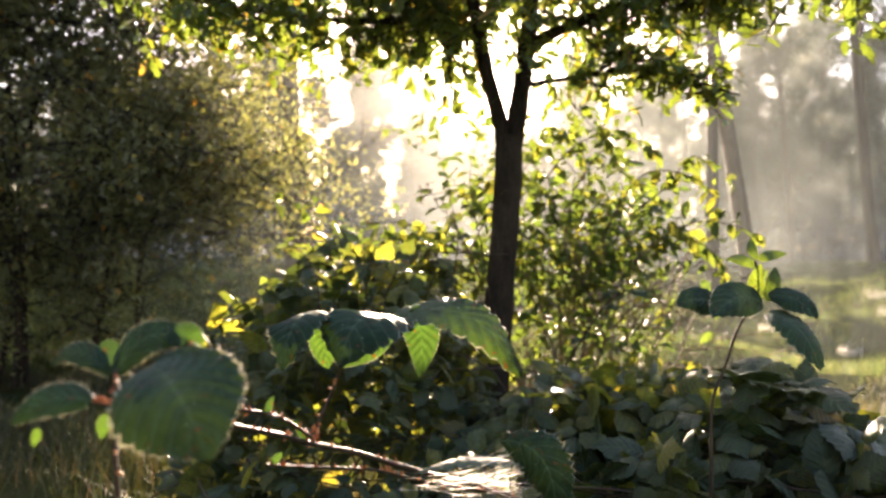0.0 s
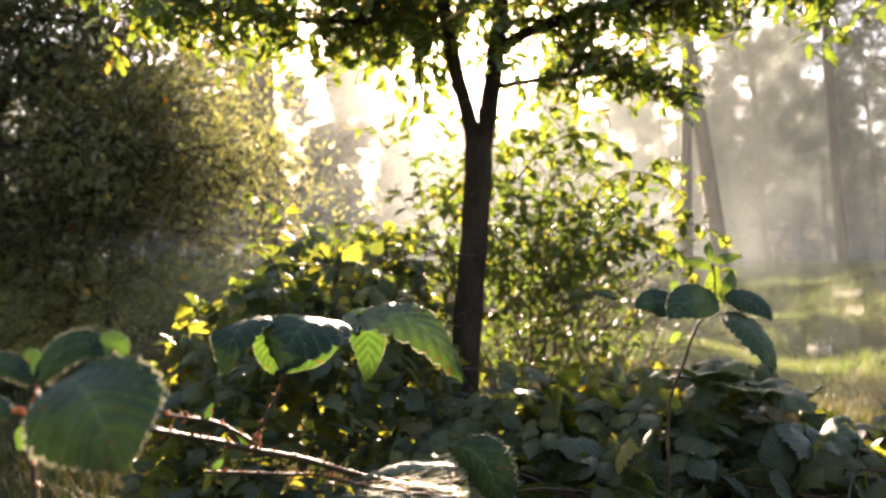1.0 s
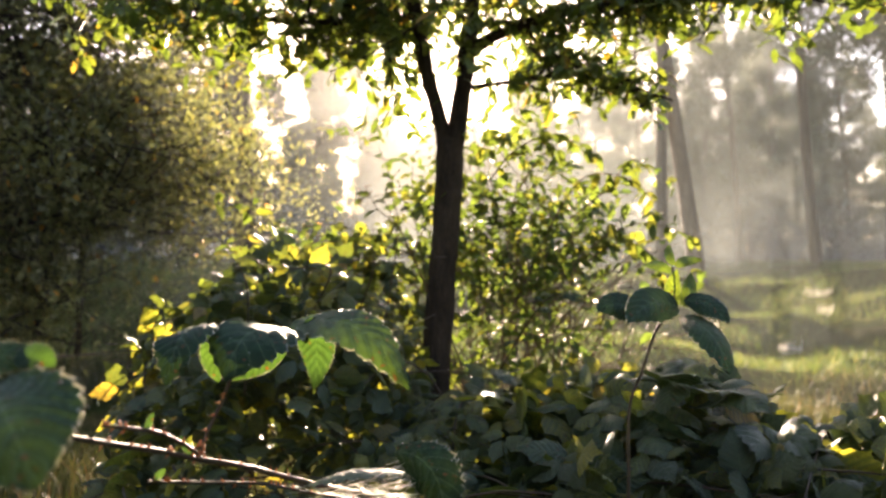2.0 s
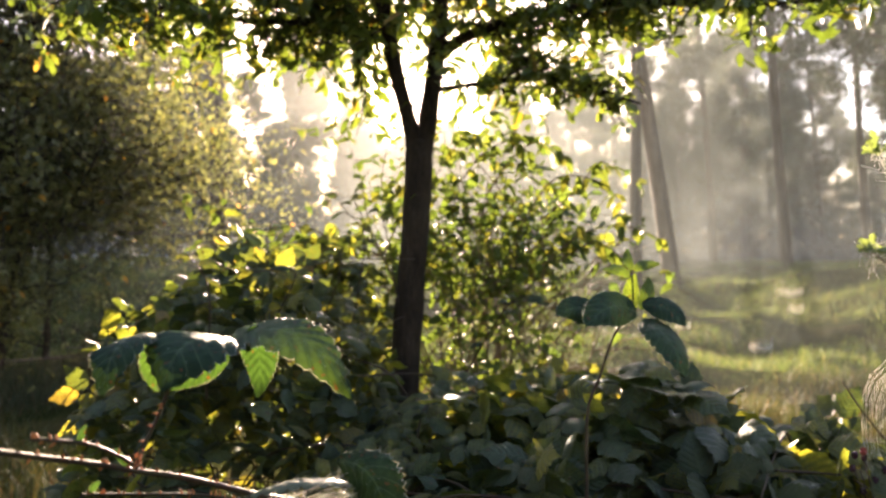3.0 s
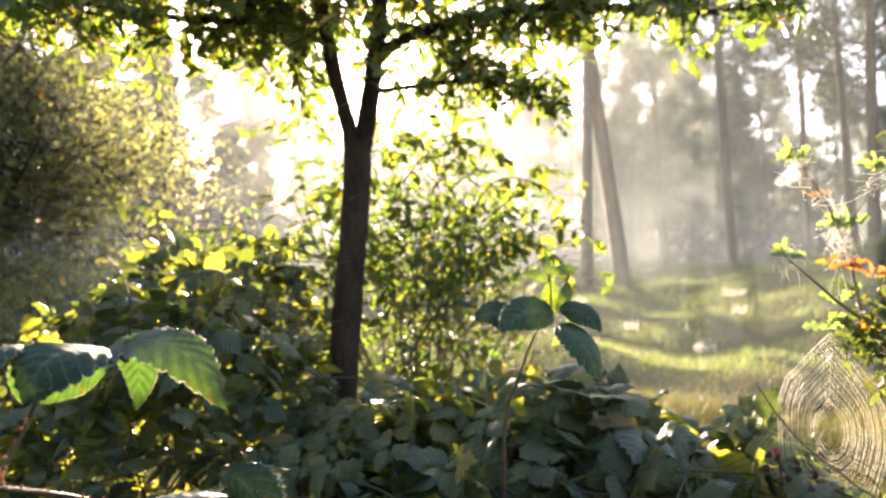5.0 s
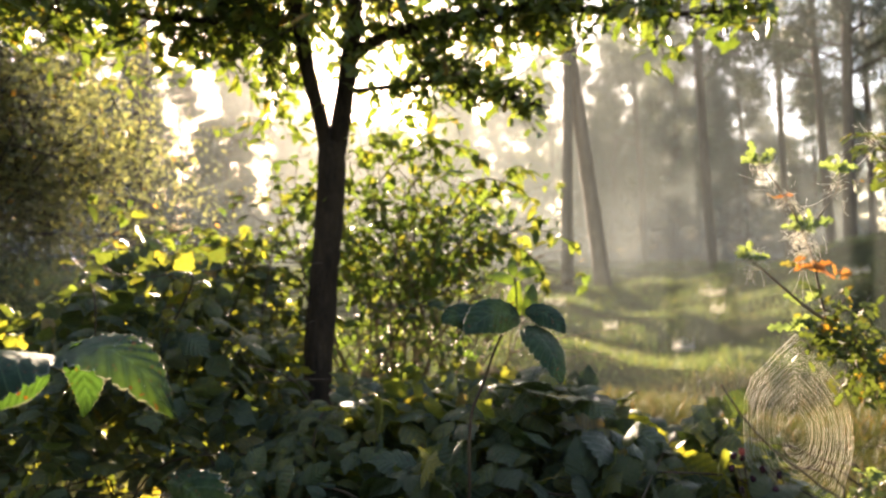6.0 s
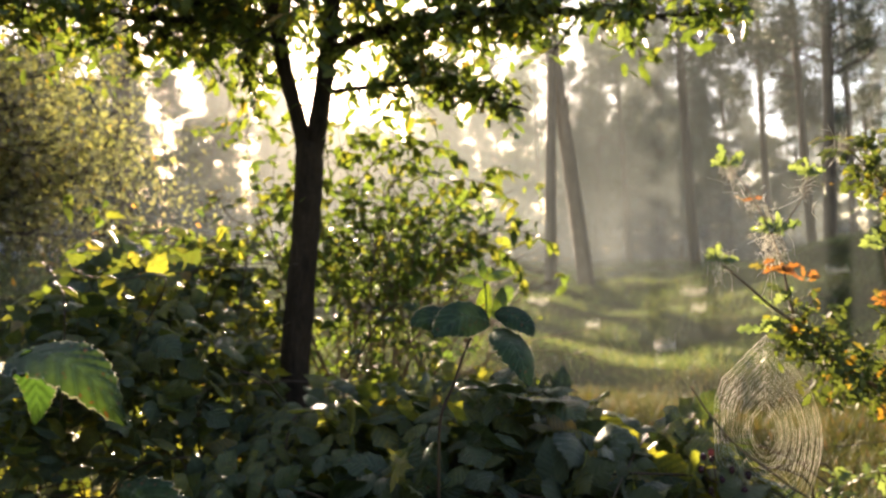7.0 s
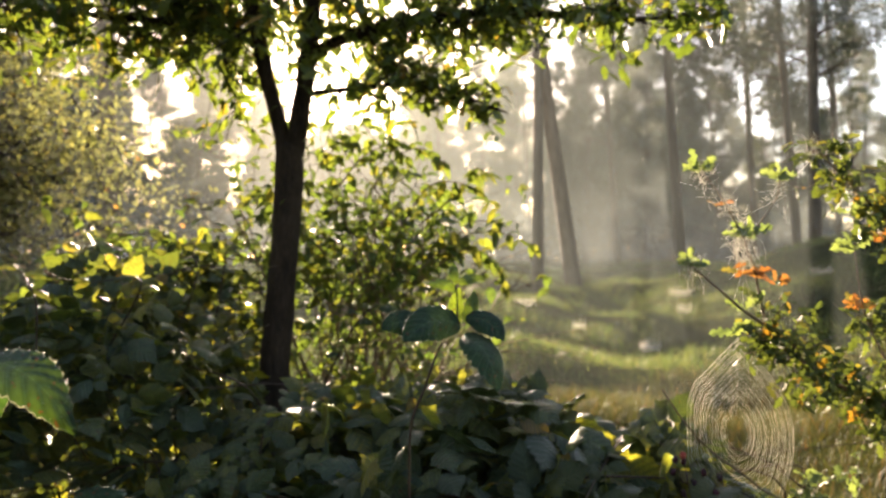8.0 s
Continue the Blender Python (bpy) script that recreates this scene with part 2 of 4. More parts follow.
BARK_PINE = solid_material("pine_bark", [(0.3, (0.05, 0.037, 0.027)), (0.7, (0.13, 0.096, 0.068))], 6, 0.9, 0.8, 0.02, (1, 1, 0.3))
CANE = solid_material("bramble_cane", [(0.3, (0.035, 0.016, 0.012)), (0.6, (0.045, 0.032, 0.015)), (0.8, (0.075, 0.025, 0.02))], 25, 0.6, 0.2, 0.001)
TWIG_MAT = solid_material("twig_bark", [(0.3, (0.08, 0.06, 0.04)), (0.7, (0.2, 0.15, 0.1))], 30, 0.7, 0.4, 0.002)
THORN = solid_material("thorn_red", [(0.3, (0.35, 0.08, 0.03)), (0.7, (0.5, 0.2, 0.06))], 60, 0.5, 0.1, 0.0005)
SOIL = solid_material("forest_floor", [(0.3, (0.02, 0.023, 0.009)), (0.5, (0.036, 0.04, 0.014)), (0.7, (0.065, 0.052, 0.024))], 1.5, 0.95, 0.6, 0.05, fine=14)
DRY_HEAD = solid_material("dry_flower", [(0.3, (0.16, 0.1, 0.06)), (0.7, (0.4, 0.27, 0.17))], 80, 0.9, 0.2, 0.001)
BERRY = solid_material("blackberry", [(0.3, (0.012, 0.006, 0.012)), (0.7, (0.05, 0.012, 0.018))], 30, 0.25, 0.1, 0.001)
BERRY_RED = solid_material("red_berry", [(0.3, (0.16, 0.02, 0.02)), (0.7, (0.3, 0.05, 0.03))], 30, 0.3, 0.1, 0.001)
def dew_material(name):
    m, nt, out = nodes_of(name)
    g = nt.nodes.new("ShaderNodeBsdfGlass")
    g.inputs["Roughness"].default_value, g.inputs["IOR"].default_value = 0.25, 1.33
    d = nt.nodes.new("ShaderNodeBsdfTranslucent")
    d.inputs[0].default_value = (0.8, 0.8, 0.76, 1)
    mx = nt.nodes.new("ShaderNodeMixShader")
    mx.inputs[0].default_value = 0.45
    nt.links.new(g.outputs[0], mx.inputs[1])
    nt.links.new(d.outputs[0], mx.inputs[2])
    nt.links.new(mx.outputs[0], out.inputs[0])
    return m


DEW = dew_material("dew")
SILK = silk_material("spider_silk")


# ---- mesh helpers ----
def mesh_of(name, verts, faces, uv=None, smooth=True):
    me = bpy.data.meshes.new(name)
    me.from_pydata(np.asarray(verts, float).tolist(), [], [tuple(f) for f in (faces.tolist() if isinstance(faces, np.ndarray) else faces)])
    if smooth:
        me.polygons.foreach_set("use_smooth", [True] * len(me.polygons))
    if uv is not None:
        idx = np.zeros(len(me.loops), int)
        me.loops.foreach_get("vertex_index", idx)
        me.uv_layers.new(name="blade").data.foreach_set("uv", np.asarray(uv)[idx].ravel())
    return me


def piece(name, data, mat, parent=None, label="", kind="", m=None):
    """One mesh object, as a part under a thing or as a thing of its own."""
    if isinstance(data, tuple):
        data = mesh_of(name, *data[:3])
    if mat and not data.materials:
        data.materials.append(mat)
    ob = new(name, data)
    if parent:
        ob.parent = parent
    if m is not None:
        ob.matrix_basis = m
    return tagged(ob, label, kind=kind)


def thing(name, at, label, category, group="", kind=""):
    ob = new(name)
    ob.location = at
    ob.empty_display_size = 0.1
    bpy.context.view_layer.update()
    return tagged(ob, label, category, group, kind)


def join(pieces):
    vs, fs, k = [], [], 0
    for v, f in pieces:
        v = np.asarray(v, float)
        vs.append(v)
        fs.extend([tuple(int(i) + k for i in q) for q in f])
        k += len(v)
    return np.concatenate(vs), fs


def smooth_path(points, n=6):
    """A path through the points, rounded."""
    p = np.array(points, float)
    q = np.vstack([2 * p[0] - p[1], p, 2 * p[-1] - p[-2]])
    out = []
    for i in range(1, len(q) - 2):
        for u in np.linspace(0, 1, n, endpoint=False):
            a, b, c, d = q[i - 1:i + 3]
            out.append(0.5 * (2 * b + (c - a) * u + (2 * a - 5 * b + 4 * c - d) * u * u + (3 * b - a - 3 * c + d) * u ** 3))
    out.append(p[-1])
    return np.array(out)


def tube(path, radii, sides=7, rough=0.0):
    """A tapered round limb along a path."""
    p = np.asarray(path, float)
    r = np.interp(np.linspace(0, 1, len(p)), np.linspace(0, 1, len(radii)), radii)
    tan = np.gradient(p, axis=0)
    tan /= np.linalg.norm(tan, axis=1)[:, None] + 1e-9
    ref = np.array((0.31, 0.9, 0.2)) if abs(tan[0][2]) > 0.6 else np.array((0.1, 0.2, 1.0))
    verts, faces = [], []
    for i in range(len(p)):
        u = np.cross(tan[i], ref)
        u /= np.linalg.norm(u)
        w = np.cross(tan[i], u)
        for s in range(sides):
            a = 2 * math.pi * s / sides
            k = r[i] * (1 + rough * noise.noise(Vector((math.cos(a) * 2, math.sin(a) * 2, i * 0.45 + p[0][0]))))
            verts.append(p[i] + (u * math.cos(a) + w * math.sin(a)) * k)
    for i in range(len(p) - 1):
        for s in range(sides):
            t = (s + 1) % sides
            faces.append((i * sides + s, i * sides + t, (i + 1) * sides + t, (i + 1) * sides + s))
    verts.append(p[-1])
    last = len(verts) - 1
    for s in range(sides):
        faces.append(((len(p) - 1) * sides + s, (len(p) - 1) * sides + (s + 1) % sides, last))
    return np.array(verts), faces


def blade(length, width, n=4, cols=3, shape="ovate", fold=0.25, droop=0.3, pleat=0.0, teeth=0.0, wave=0.0):
    """A leaf lying along +Y with its face up; quads."""
    vs = []
    for i in range(n + 1):
        u = i / n
        if shape == "ovate":
            w = math.sin(math.pi * min(1, 0.04 + 0.96 * u) ** 0.72) ** 0.8
        elif shape == "lobed":
            w = math.sin(math.pi * (0.05 + 0.93 * u) ** 1.25) ** 0.7 * (0.72 + 0.32 * math.cos(u * math.pi * 7))
        else:
            w = 1 - u ** 2
        w = max(w, 0.02) * width / 2
        for j in range(cols):
            s = 2 * j / (cols - 1) - 1
            k = w * (1 + (teeth * (1 if (i % 2) else -1) if abs(s) > 0.99 else 0))
            x = s * k
            y = u * length - abs(s) * k * 0.25 * (1 if pleat else 0)
            z = abs(x) * fold - droop * length * u * u + pleat * width * abs(s) * math.sin((u * 7 - abs(s) * 1.2) * 2 * math.pi)
            z += wave * width * math.sin(u * 6 + s * 2)
            vs.append((x, y, z))
    fs = [(i * cols + j, i * cols + j + 1, (i + 1) * cols + j + 1, (i + 1) * cols + j) for i in range(n) for j in range(cols - 1)]
    return np.array(vs), np.array(fs)


def frames(direction, normal):
    """Rotations that lay +Y along each direction and +Z near each normal."""
    d = direction / (np.linalg.norm(direction, axis=1)[:, None] + 1e-9)
    x = np.cross(d, normal)
    x /= np.linalg.norm(x, axis=1)[:, None] + 1e-9
    return np.stack([x, d, np.cross(x, d)], axis=2)


def scatter(templates, places, rots, sizes):
    """Copies of leaf templates at many places, in one soup of quads."""
    vs, fs, k = [], [], 0
    pick = rng.integers(0, len(templates), len(places))
    for t, (v, f) in enumerate(templates):
        sel = np.where(pick == t)[0]
        if not len(sel):
            continue
        w = np.einsum("nij,kj->nki", rots[sel], v) * sizes[sel][:, None, None] + places[sel][:, None, :]
        vs.append(w.reshape(-1, 3))
        fs.append((f[None] + (np.arange(len(sel)) * len(v))[:, None, None]).reshape(-1, f.shape[1]) + k)
        k += len(sel) * len(v)
    return np.concatenate(vs), np.concatenate(fs)


def unit(n):
    v = rng.normal(size=(n, 3))
    return v / np.linalg.norm(v, axis=1)[:, None]


# ---- ground ----
def ground_z(x, y):
    x, y = np.asarray(x, float), np.asarray(y, float)
    rise = np.interp(y, [-50, 5, 8.3, 11, 13, 15.5, 18, 24, 40, 400], [0, 0, 0.1, 0.33, 0.58, 0.74, 0.82, 0.92, 1.05, 1.3])
    mound = 1.45 * np.exp(-((x - 8.9) / 2.3) ** 2 - ((y - 10.2) / 2.6) ** 2) + 0.35 * np.exp(-((x - 12) / 4) ** 2 - ((y - 16) / 5) ** 2)
    lumps = 0.13 * np.sin(x * 1.3 + 0.7 * y) * np.sin(y * 1.1 - 0.4 * x) + 0.075 * np.sin(x * 3.1 + 1) * np.sin(y * 2.7)
    return rise + mound + lumps * np.clip((y - 3) / 4, 0, 1)


def build_ground():
    xs = np.concatenate([-np.geomspace(400, 10, 24), np.linspace(-9.5, 14, 95), np.geomspace(15, 400, 24)])
    ys = np.concatenate([-np.geomspace(300, 3, 16), np.linspace(-2.5, 30, 131), np.geomspace(31, 900, 26)])
    gx, gy = np.meshgrid(xs, ys)
    gz = ground_z(gx, gy)
    v = np.stack([gx, gy, gz], axis=2).reshape(-1, 3)
    c = len(xs)
    f = [(j * c + i, j * c + i + 1, (j + 1) * c + i + 1, (j + 1) * c + i) for j in range(len(ys) - 1) for i in range(c - 1)]
    ob = piece("ground", (v, f), SOIL, kind="structure", label="uneven forest floor of moss, earth and short grass")
    ob["category"] = "ground"


build_ground()


# ---- trees ----
def grow(start, way, length, radius, levels, spread=0.7, kids=4, up=0.15, wander=0.25, seg=6):
    """Limbs from one start: a list of (path, radii, level)."""
    out, p, d = [], np.array(start, float), np.array(way, float)
    d /= np.linalg.norm(d)
    path = [p.copy()]
    for _ in range(seg):
        d = d + rng.normal(size=3) * wander / seg * 2 + np.array((0, 0, up / seg))
        d /= np.linalg.norm(d)
        p = p + d * length / seg
        path.append(p.copy())
    path = np.array(path)
    out.append((path, (radius, radius * 0.35), levels))
    if levels > 0:
        for k in range(kids):
            u = rng.uniform(0.25, 1.0)
            i = min(int(u * seg), seg - 1)
            base = path[i]
            axis = path[i + 1] - path[i]
            axis /= np.linalg.norm(axis)
            side = np.cross(axis, rng.normal(size=3))
            side /= np.linalg.norm(side) + 1e-9
            out += grow(base, axis * (1 - spread * 0.5) + side * spread, length * rng.uniform(0.4, 0.65), radius * 0.5, levels - 1, spread, kids, up, wander, max(3, seg - 1))
    return out


def leaf_parts(root, templates, mat, pos, rots, sizes):
    """Leaves that are parts of their own, sharing a few shapes."""
    shapes = [mesh_of("leaf", *t) for t in templates]
    for me in shapes:
        me.materials.append(mat)
    for k in range(len(pos)):
        m = Matrix.Translation(pos[k]) @ Matrix(rots[k].tolist()).to_4x4() @ Matrix.Scale(float(sizes[k]), 4)
        piece("leaf", shapes[k % len(shapes)], None, root, m=m)


def leaves_on(limbs, templates, per_metre, size, spread=0.05, levels=(0,), droop=0.5, root=None, single=None, off=0.0, count=300):
    """Leaves along the thin limbs; those on the near side as parts of their own."""
    pos = []
    for path, _, lev in limbs:
        if lev not in levels:
            continue
        ln = np.linalg.norm(np.diff(path, axis=0), axis=1).sum()
        for _ in range(max(1, int(ln * per_metre))):
            u = rng.uniform(0.15, 1) * (len(path) - 1)
            i = min(int(u), len(path) - 2)
            pos.append(path[i] + (path[i + 1] - path[i]) * (u - i))
    pos = np.array(pos) + rng.normal(size=(len(pos), 3)) * spread
    n = len(pos)
    d = unit(n)
    d[:, 2] = d[:, 2] * 0.5 - droop
    nrm = unit(n) * 0.7 + np.array((0, 0, 1.0))
    rots, sizes = frames(d, nrm), size * rng.uniform(0.6, 1.25, n)
    if root:
        order = np.argsort(pos[:, 1] + 0.4 * np.abs(pos[:, 2] - 1.8))
        pick, rest = order[:count], order[count:]
        leaf_parts(root, templates, single, pos[pick] - off, rots[pick], sizes[pick])
        pos, rots, sizes = pos[rest], rots[rest], sizes[rest]
    return scatter(templates, pos, rots, sizes)


OAK_T = [blade(1, 0.58, 8, 3, "lobed", f, d) for f, d in ((0.15, 0.15), (0.3, 0.3), (-0.1, 0.35))]
OVATE_T = [blade(1, 0.6, 4, 3, "ovate", f, d) for f, d in ((0.2, 0.2), (0.35, 0.4), (0.05, 0.5))]
SMALL_T = [blade(1, 0.62, 2, 3, "ovate", f, d) for f, d in ((0.2, 0.2), (0.35, 0.4))]


def build_oak():
    oak = thing("oak_tree", (0.02, 3.2, 0), "young oak with a dark forked trunk among brambles", "tree")
    def limb(name, pts, radii, sides=12, rough=0.15):
        v, f = tube(smooth_path(pts), radii, sides, rough)
        piece(name, (v - np.array((0.02, 3.2, 0)), f), BARK_OAK, oak)
    limb("trunk", [(0.01, 3.2, -0.1), (0.02, 3.2, 0.35), (0.03, 3.2, 0.65), (0.049, 3.2, 0.957), (0.068, 3.2, 1.241), (0.078, 3.2, 1.53), (0.078, 3.2, 1.585)], (0.085, 0.068, 0.062, 0.058, 0.06, 0.042), 16)
    limb("stem", [(0.095, 3.2, 1.54), (0.118, 3.2, 1.70), (0.14, 3.2, 1.886), (0.158, 3.2, 2.05), (0.165, 3.2, 2.2), (0.18, 3.22, 2.7), (0.25, 3.3, 3.4), (0.2, 3.3, 4.2)], (0.042, 0.04, 0.039, 0.036, 0.028, 0.018, 0.008))
    limb("stem", [(0.06, 3.2, 1.54), (0.03, 3.2, 1.68), (-0.015, 3.2, 1.832), (-0.05, 3.2, 2.0), (-0.09, 3.2, 2.2), (-0.2, 3.25, 2.7), (-0.4, 3.3, 3.5)], (0.036, 0.032, 0.032, 0.03, 0.022, 0.008))
    limb_a = [(0.158, 3.2, 1.955), (0.276, 3.15, 2.017), (0.508, 3.1, 2.09), (0.737, 3.05, 2.115), (0.964, 3.0, 2.13), (1.3, 2.95, 2.1), (1.8, 2.9, 2.12)]
    limb_b = [(0.149, 3.2, 1.80), (0.325, 3.1, 1.805), (0.511, 3.1, 1.831), (0.647, 3.05, 1.821), (0.78, 3.0, 1.774), (0.957, 2.95, 1.70)]
    limb("limb", limb_a, (0.028, 0.022, 0.016, 0.006), 9)
    limb("limb", limb_b, (0.012, 0.009, 0.004), 7)
    limb_c = [(-0.05, 3.2, 1.99), (-0.25, 3.1, 2.04), (-0.6, 3.0, 2.02), (-1.0, 2.9, 2.04), (-1.5, 2.85, 2.12)]
    limb("limb", limb_c, (0.016, 0.012, 0.004), 7)
    twigs = []
    spines = [(limb_a, 95, 0.26), (limb_b, 34, 0.19), (limb_c, 95, 0.26),
              ([(0.165, 3.2, 2.1), (0.18, 3.22, 2.7), (0.25, 3.3, 3.4), (0.2, 3.3, 4.2)], 120, 0.75), ([(-0.09, 3.2, 2.1), (-0.2, 3.25, 2.7), (-0.4, 3.3, 3.5)], 110, 0.75)]
    for pts, count, ln in spines:
        sp = smooth_path(pts)
        for _ in range(count):
            i = rng.integers(2, len(sp))
            if -0.13 < sp[i - 1][0] < 0.3 and sp[i - 1][2] < 2.25:
                continue
            way = rng.normal(size=3) * np.array((1, 1, 0.55)) + np.array((0, 0, 0.05))
            twigs += grow(sp[i - 1], way, ln * rng.uniform(0.6, 1.3), 0.006, 1, 0.8, 3, -0.1, 0.5, 5)
    v, f = join([tube(p, (r[0], r[1]), 4) for p, r, _ in twigs])
    piece("twiggery", (v - np.array((0.02, 3.2, 0)), f), BARK_OAK, oak, kind="stuff")
    v, f = leaves_on(twigs, OAK_T, 29, 0.075, 0.025, (0, 1), 0.3, oak, OAK_ONE, np.array((0.02, 3.2, 0)))
    piece("crown", (v - np.array((0.02, 3.2, 0)), f), OAK_LEAF, oak, "sunlit green oak leaves, a few turning", "stuff")


def build_shrub():
    at = np.array((0.52, 3.9, 0))
    shrub = thing("hazel_shrub", tuple(at), "leafy green hazel shrub with arching stems beside the oak", "shrub")
    limbs, stems = [], []
    for k in range(21):
        reach = rng.uniform(-0.35, 0.4)
        way = np.array((reach * 0.55, rng.uniform(-0.25, 0.25), 1.0))
        lm = grow((rng.uniform(-0.25, 0.3), rng.uniform(-0.15, 0.15), -0.05), way, rng.uniform(1.05, 1.62) - max(0, reach) * 0.35, 0.009, 2, 0.7, 5, -0.3, 0.3, 7)
        stems.append(lm[0])
        limbs += lm[1:]
    for p, r, _ in stems:
        piece("stem", tube(p, r, 6), TWIG_MAT, shrub)
    v, f = join([tube(p, r, 4) for p, r, _ in limbs])
    piece("branchwork", (v, f), TWIG_MAT, shrub, kind="stuff")
    # the shrub is bare and open near its foot
    limbs = [lm for lm in limbs if (lm[0][:, 2].mean() > 0.95 or rng.uniform() < 0.3) and not (lm[0][:, 0].mean() > 0.28 and lm[0][:, 2].mean() < 1.2 and rng.uniform() < 0.85)]
    v, f = leaves_on(limbs, OVATE_T, 21, 0.072, 0.03, (0, 1), 0.12, shrub, HAZEL_ONE)
    piece("crown", (v, f), SHRUB_LEAF, shrub, "backlit pointed green leaves", "stuff")


def build_dark_tree():
    at = np.array((-3.3, 6.3, 0.0))
    tree = thing("thicket_tree", tuple(at), "broad shadowy understorey tree with several thin stems", "tree")
    limbs = []
    for k in range(13):
        base = np.array((rng.uniform(-1.9, 0.1), rng.uniform(-0.3, 0.6), -0.05))
        pts = grow(base, (rng.uniform(-0.2, 0.2), rng.uniform(-0.15, 0.15), 1), rng.uniform(3.2, 4.8), 0.03, 2, 0.9, 8, 0.1, 0.4, 9)
        v, f = tube(pts[0][0], (0.03, 0.018, 0.006), 7, 0.1)
        piece("stem", (v, f), BARK_OAK, tree)
        limbs += pts[1:]
    # long low side limbs with hanging twigs, reaching out over the mist
    for k in range(40):
        z = rng.uniform(1.25, 3.6)
        limbs += grow((rng.uniform(-0.6, 0.1), rng.uniform(-0.3, 0.3), z), (1.0, rng.uniform(-0.5, 0.5), rng.uniform(0.0, 0.3)), rng.uniform(1.1, 2.3), 0.012, 1, 0.8, 8, -0.3, 0.35, 8)
    for k in range(46):
        limbs += grow((rng.uniform(-2.2, 0.2), rng.uniform(-0.4, 0.4), rng.uniform(0.15, 1.4)), (rng.normal(), rng.normal() * 0.6, 0.3), rng.uniform(0.5, 0.9), 0.01, 1, 0.8, 7, -0.2, 0.35, 6)
    # the top of the crown
    for k in range(44):
        limbs += grow((rng.uniform(-2.2, 0.0), rng.uniform(-0.4, 0.5), rng.uniform(2.7, 4.3)), (rng.normal(), rng.normal() * 0.6, rng.uniform(0.1, 0.7)), rng.uniform(0.7, 1.2), 0.01, 1, 0.8, 7, -0.2, 0.35, 6)
    limbs = [lm for lm in limbs if not (lm[0][:, 0].mean() > 0.9 and lm[0][:, 2].mean() < 1.3) and not (lm[0][:, 0].mean() > 1.2 and rng.uniform() < 0.62)]
    v, f = join([tube(p, r, 4) for p, r, _ in limbs])
    piece("branchwork", (v, f), BARK_OAK, tree, kind="stuff")
    v, f = leaves_on(limbs, SMALL_T, 54, 0.052, 0.12, (0, 1), 0.35)
    piece("crown", (v, f), DARK_LEAF, tree, "dense dull green leaves with a few orange", "stuff")


NEEDLE_T = [blade(1, 0.17, 1, 3, "strap", 0.0, 0.1)]


def pine_parts(height, crown_from, limbs_n, seed_shift, stout=1.0, clumps=3, bend=0.3):
    """A pine: trunk, limbs and needle clumps about its own foot."""
    z = np.linspace(-0.2, height, 14)
    path = np.stack([bend * np.sin(z / height * 2.2 + seed_shift), 0.5 * bend * np.sin(z / height * 3 + seed_shift * 2), z], axis=1)
    path[:, :2] -= path[0, :2]
    trunk = tube(path, np.array((0.165, 0.128, 0.12, 0.105, 0.08, 0.03)) * stout, 12, 0.12)
    limbs, cpos = [], []
    for k in range(limbs_n):
        h = rng.uniform(crown_from, height)
        a = rng.uniform(0, 2 * math.pi)
        foot = np.array([np.interp(h, z, path[:, 0]), np.interp(h, z, path[:, 1]), h])
        ln = (0.5 + 1.7 * (1 - ((h - crown_from) / (height - crown_from)) ** 2)) * rng.uniform(0.6, 1.1)
        lm = grow(foot, (math.cos(a), math.sin(a), 0.25), ln, 0.03, 1, 0.7, 3, 0.2, 0.3, 5)
        limbs += lm
        for p, _, lev in lm:
            for _ in range(clumps):
                cpos.append(p[rng.integers(2, len(p))] + rng.normal(size=3) * 0.12)
    cpos = np.array(cpos)
    pos = np.repeat(cpos, 46, axis=0) + rng.normal(size=(len(cpos) * 46, 3)) * np.array((0.2, 0.2, 0.09))
    d = unit(len(pos)) + np.array((0, 0, 0.35))
    crown = scatter(NEEDLE_T, pos, frames(d, unit(len(pos))), rng.uniform(0.12, 0.26, len(pos)))
    return trunk, join([tube(p, r, 4) for p, r, _ in limbs]), crown


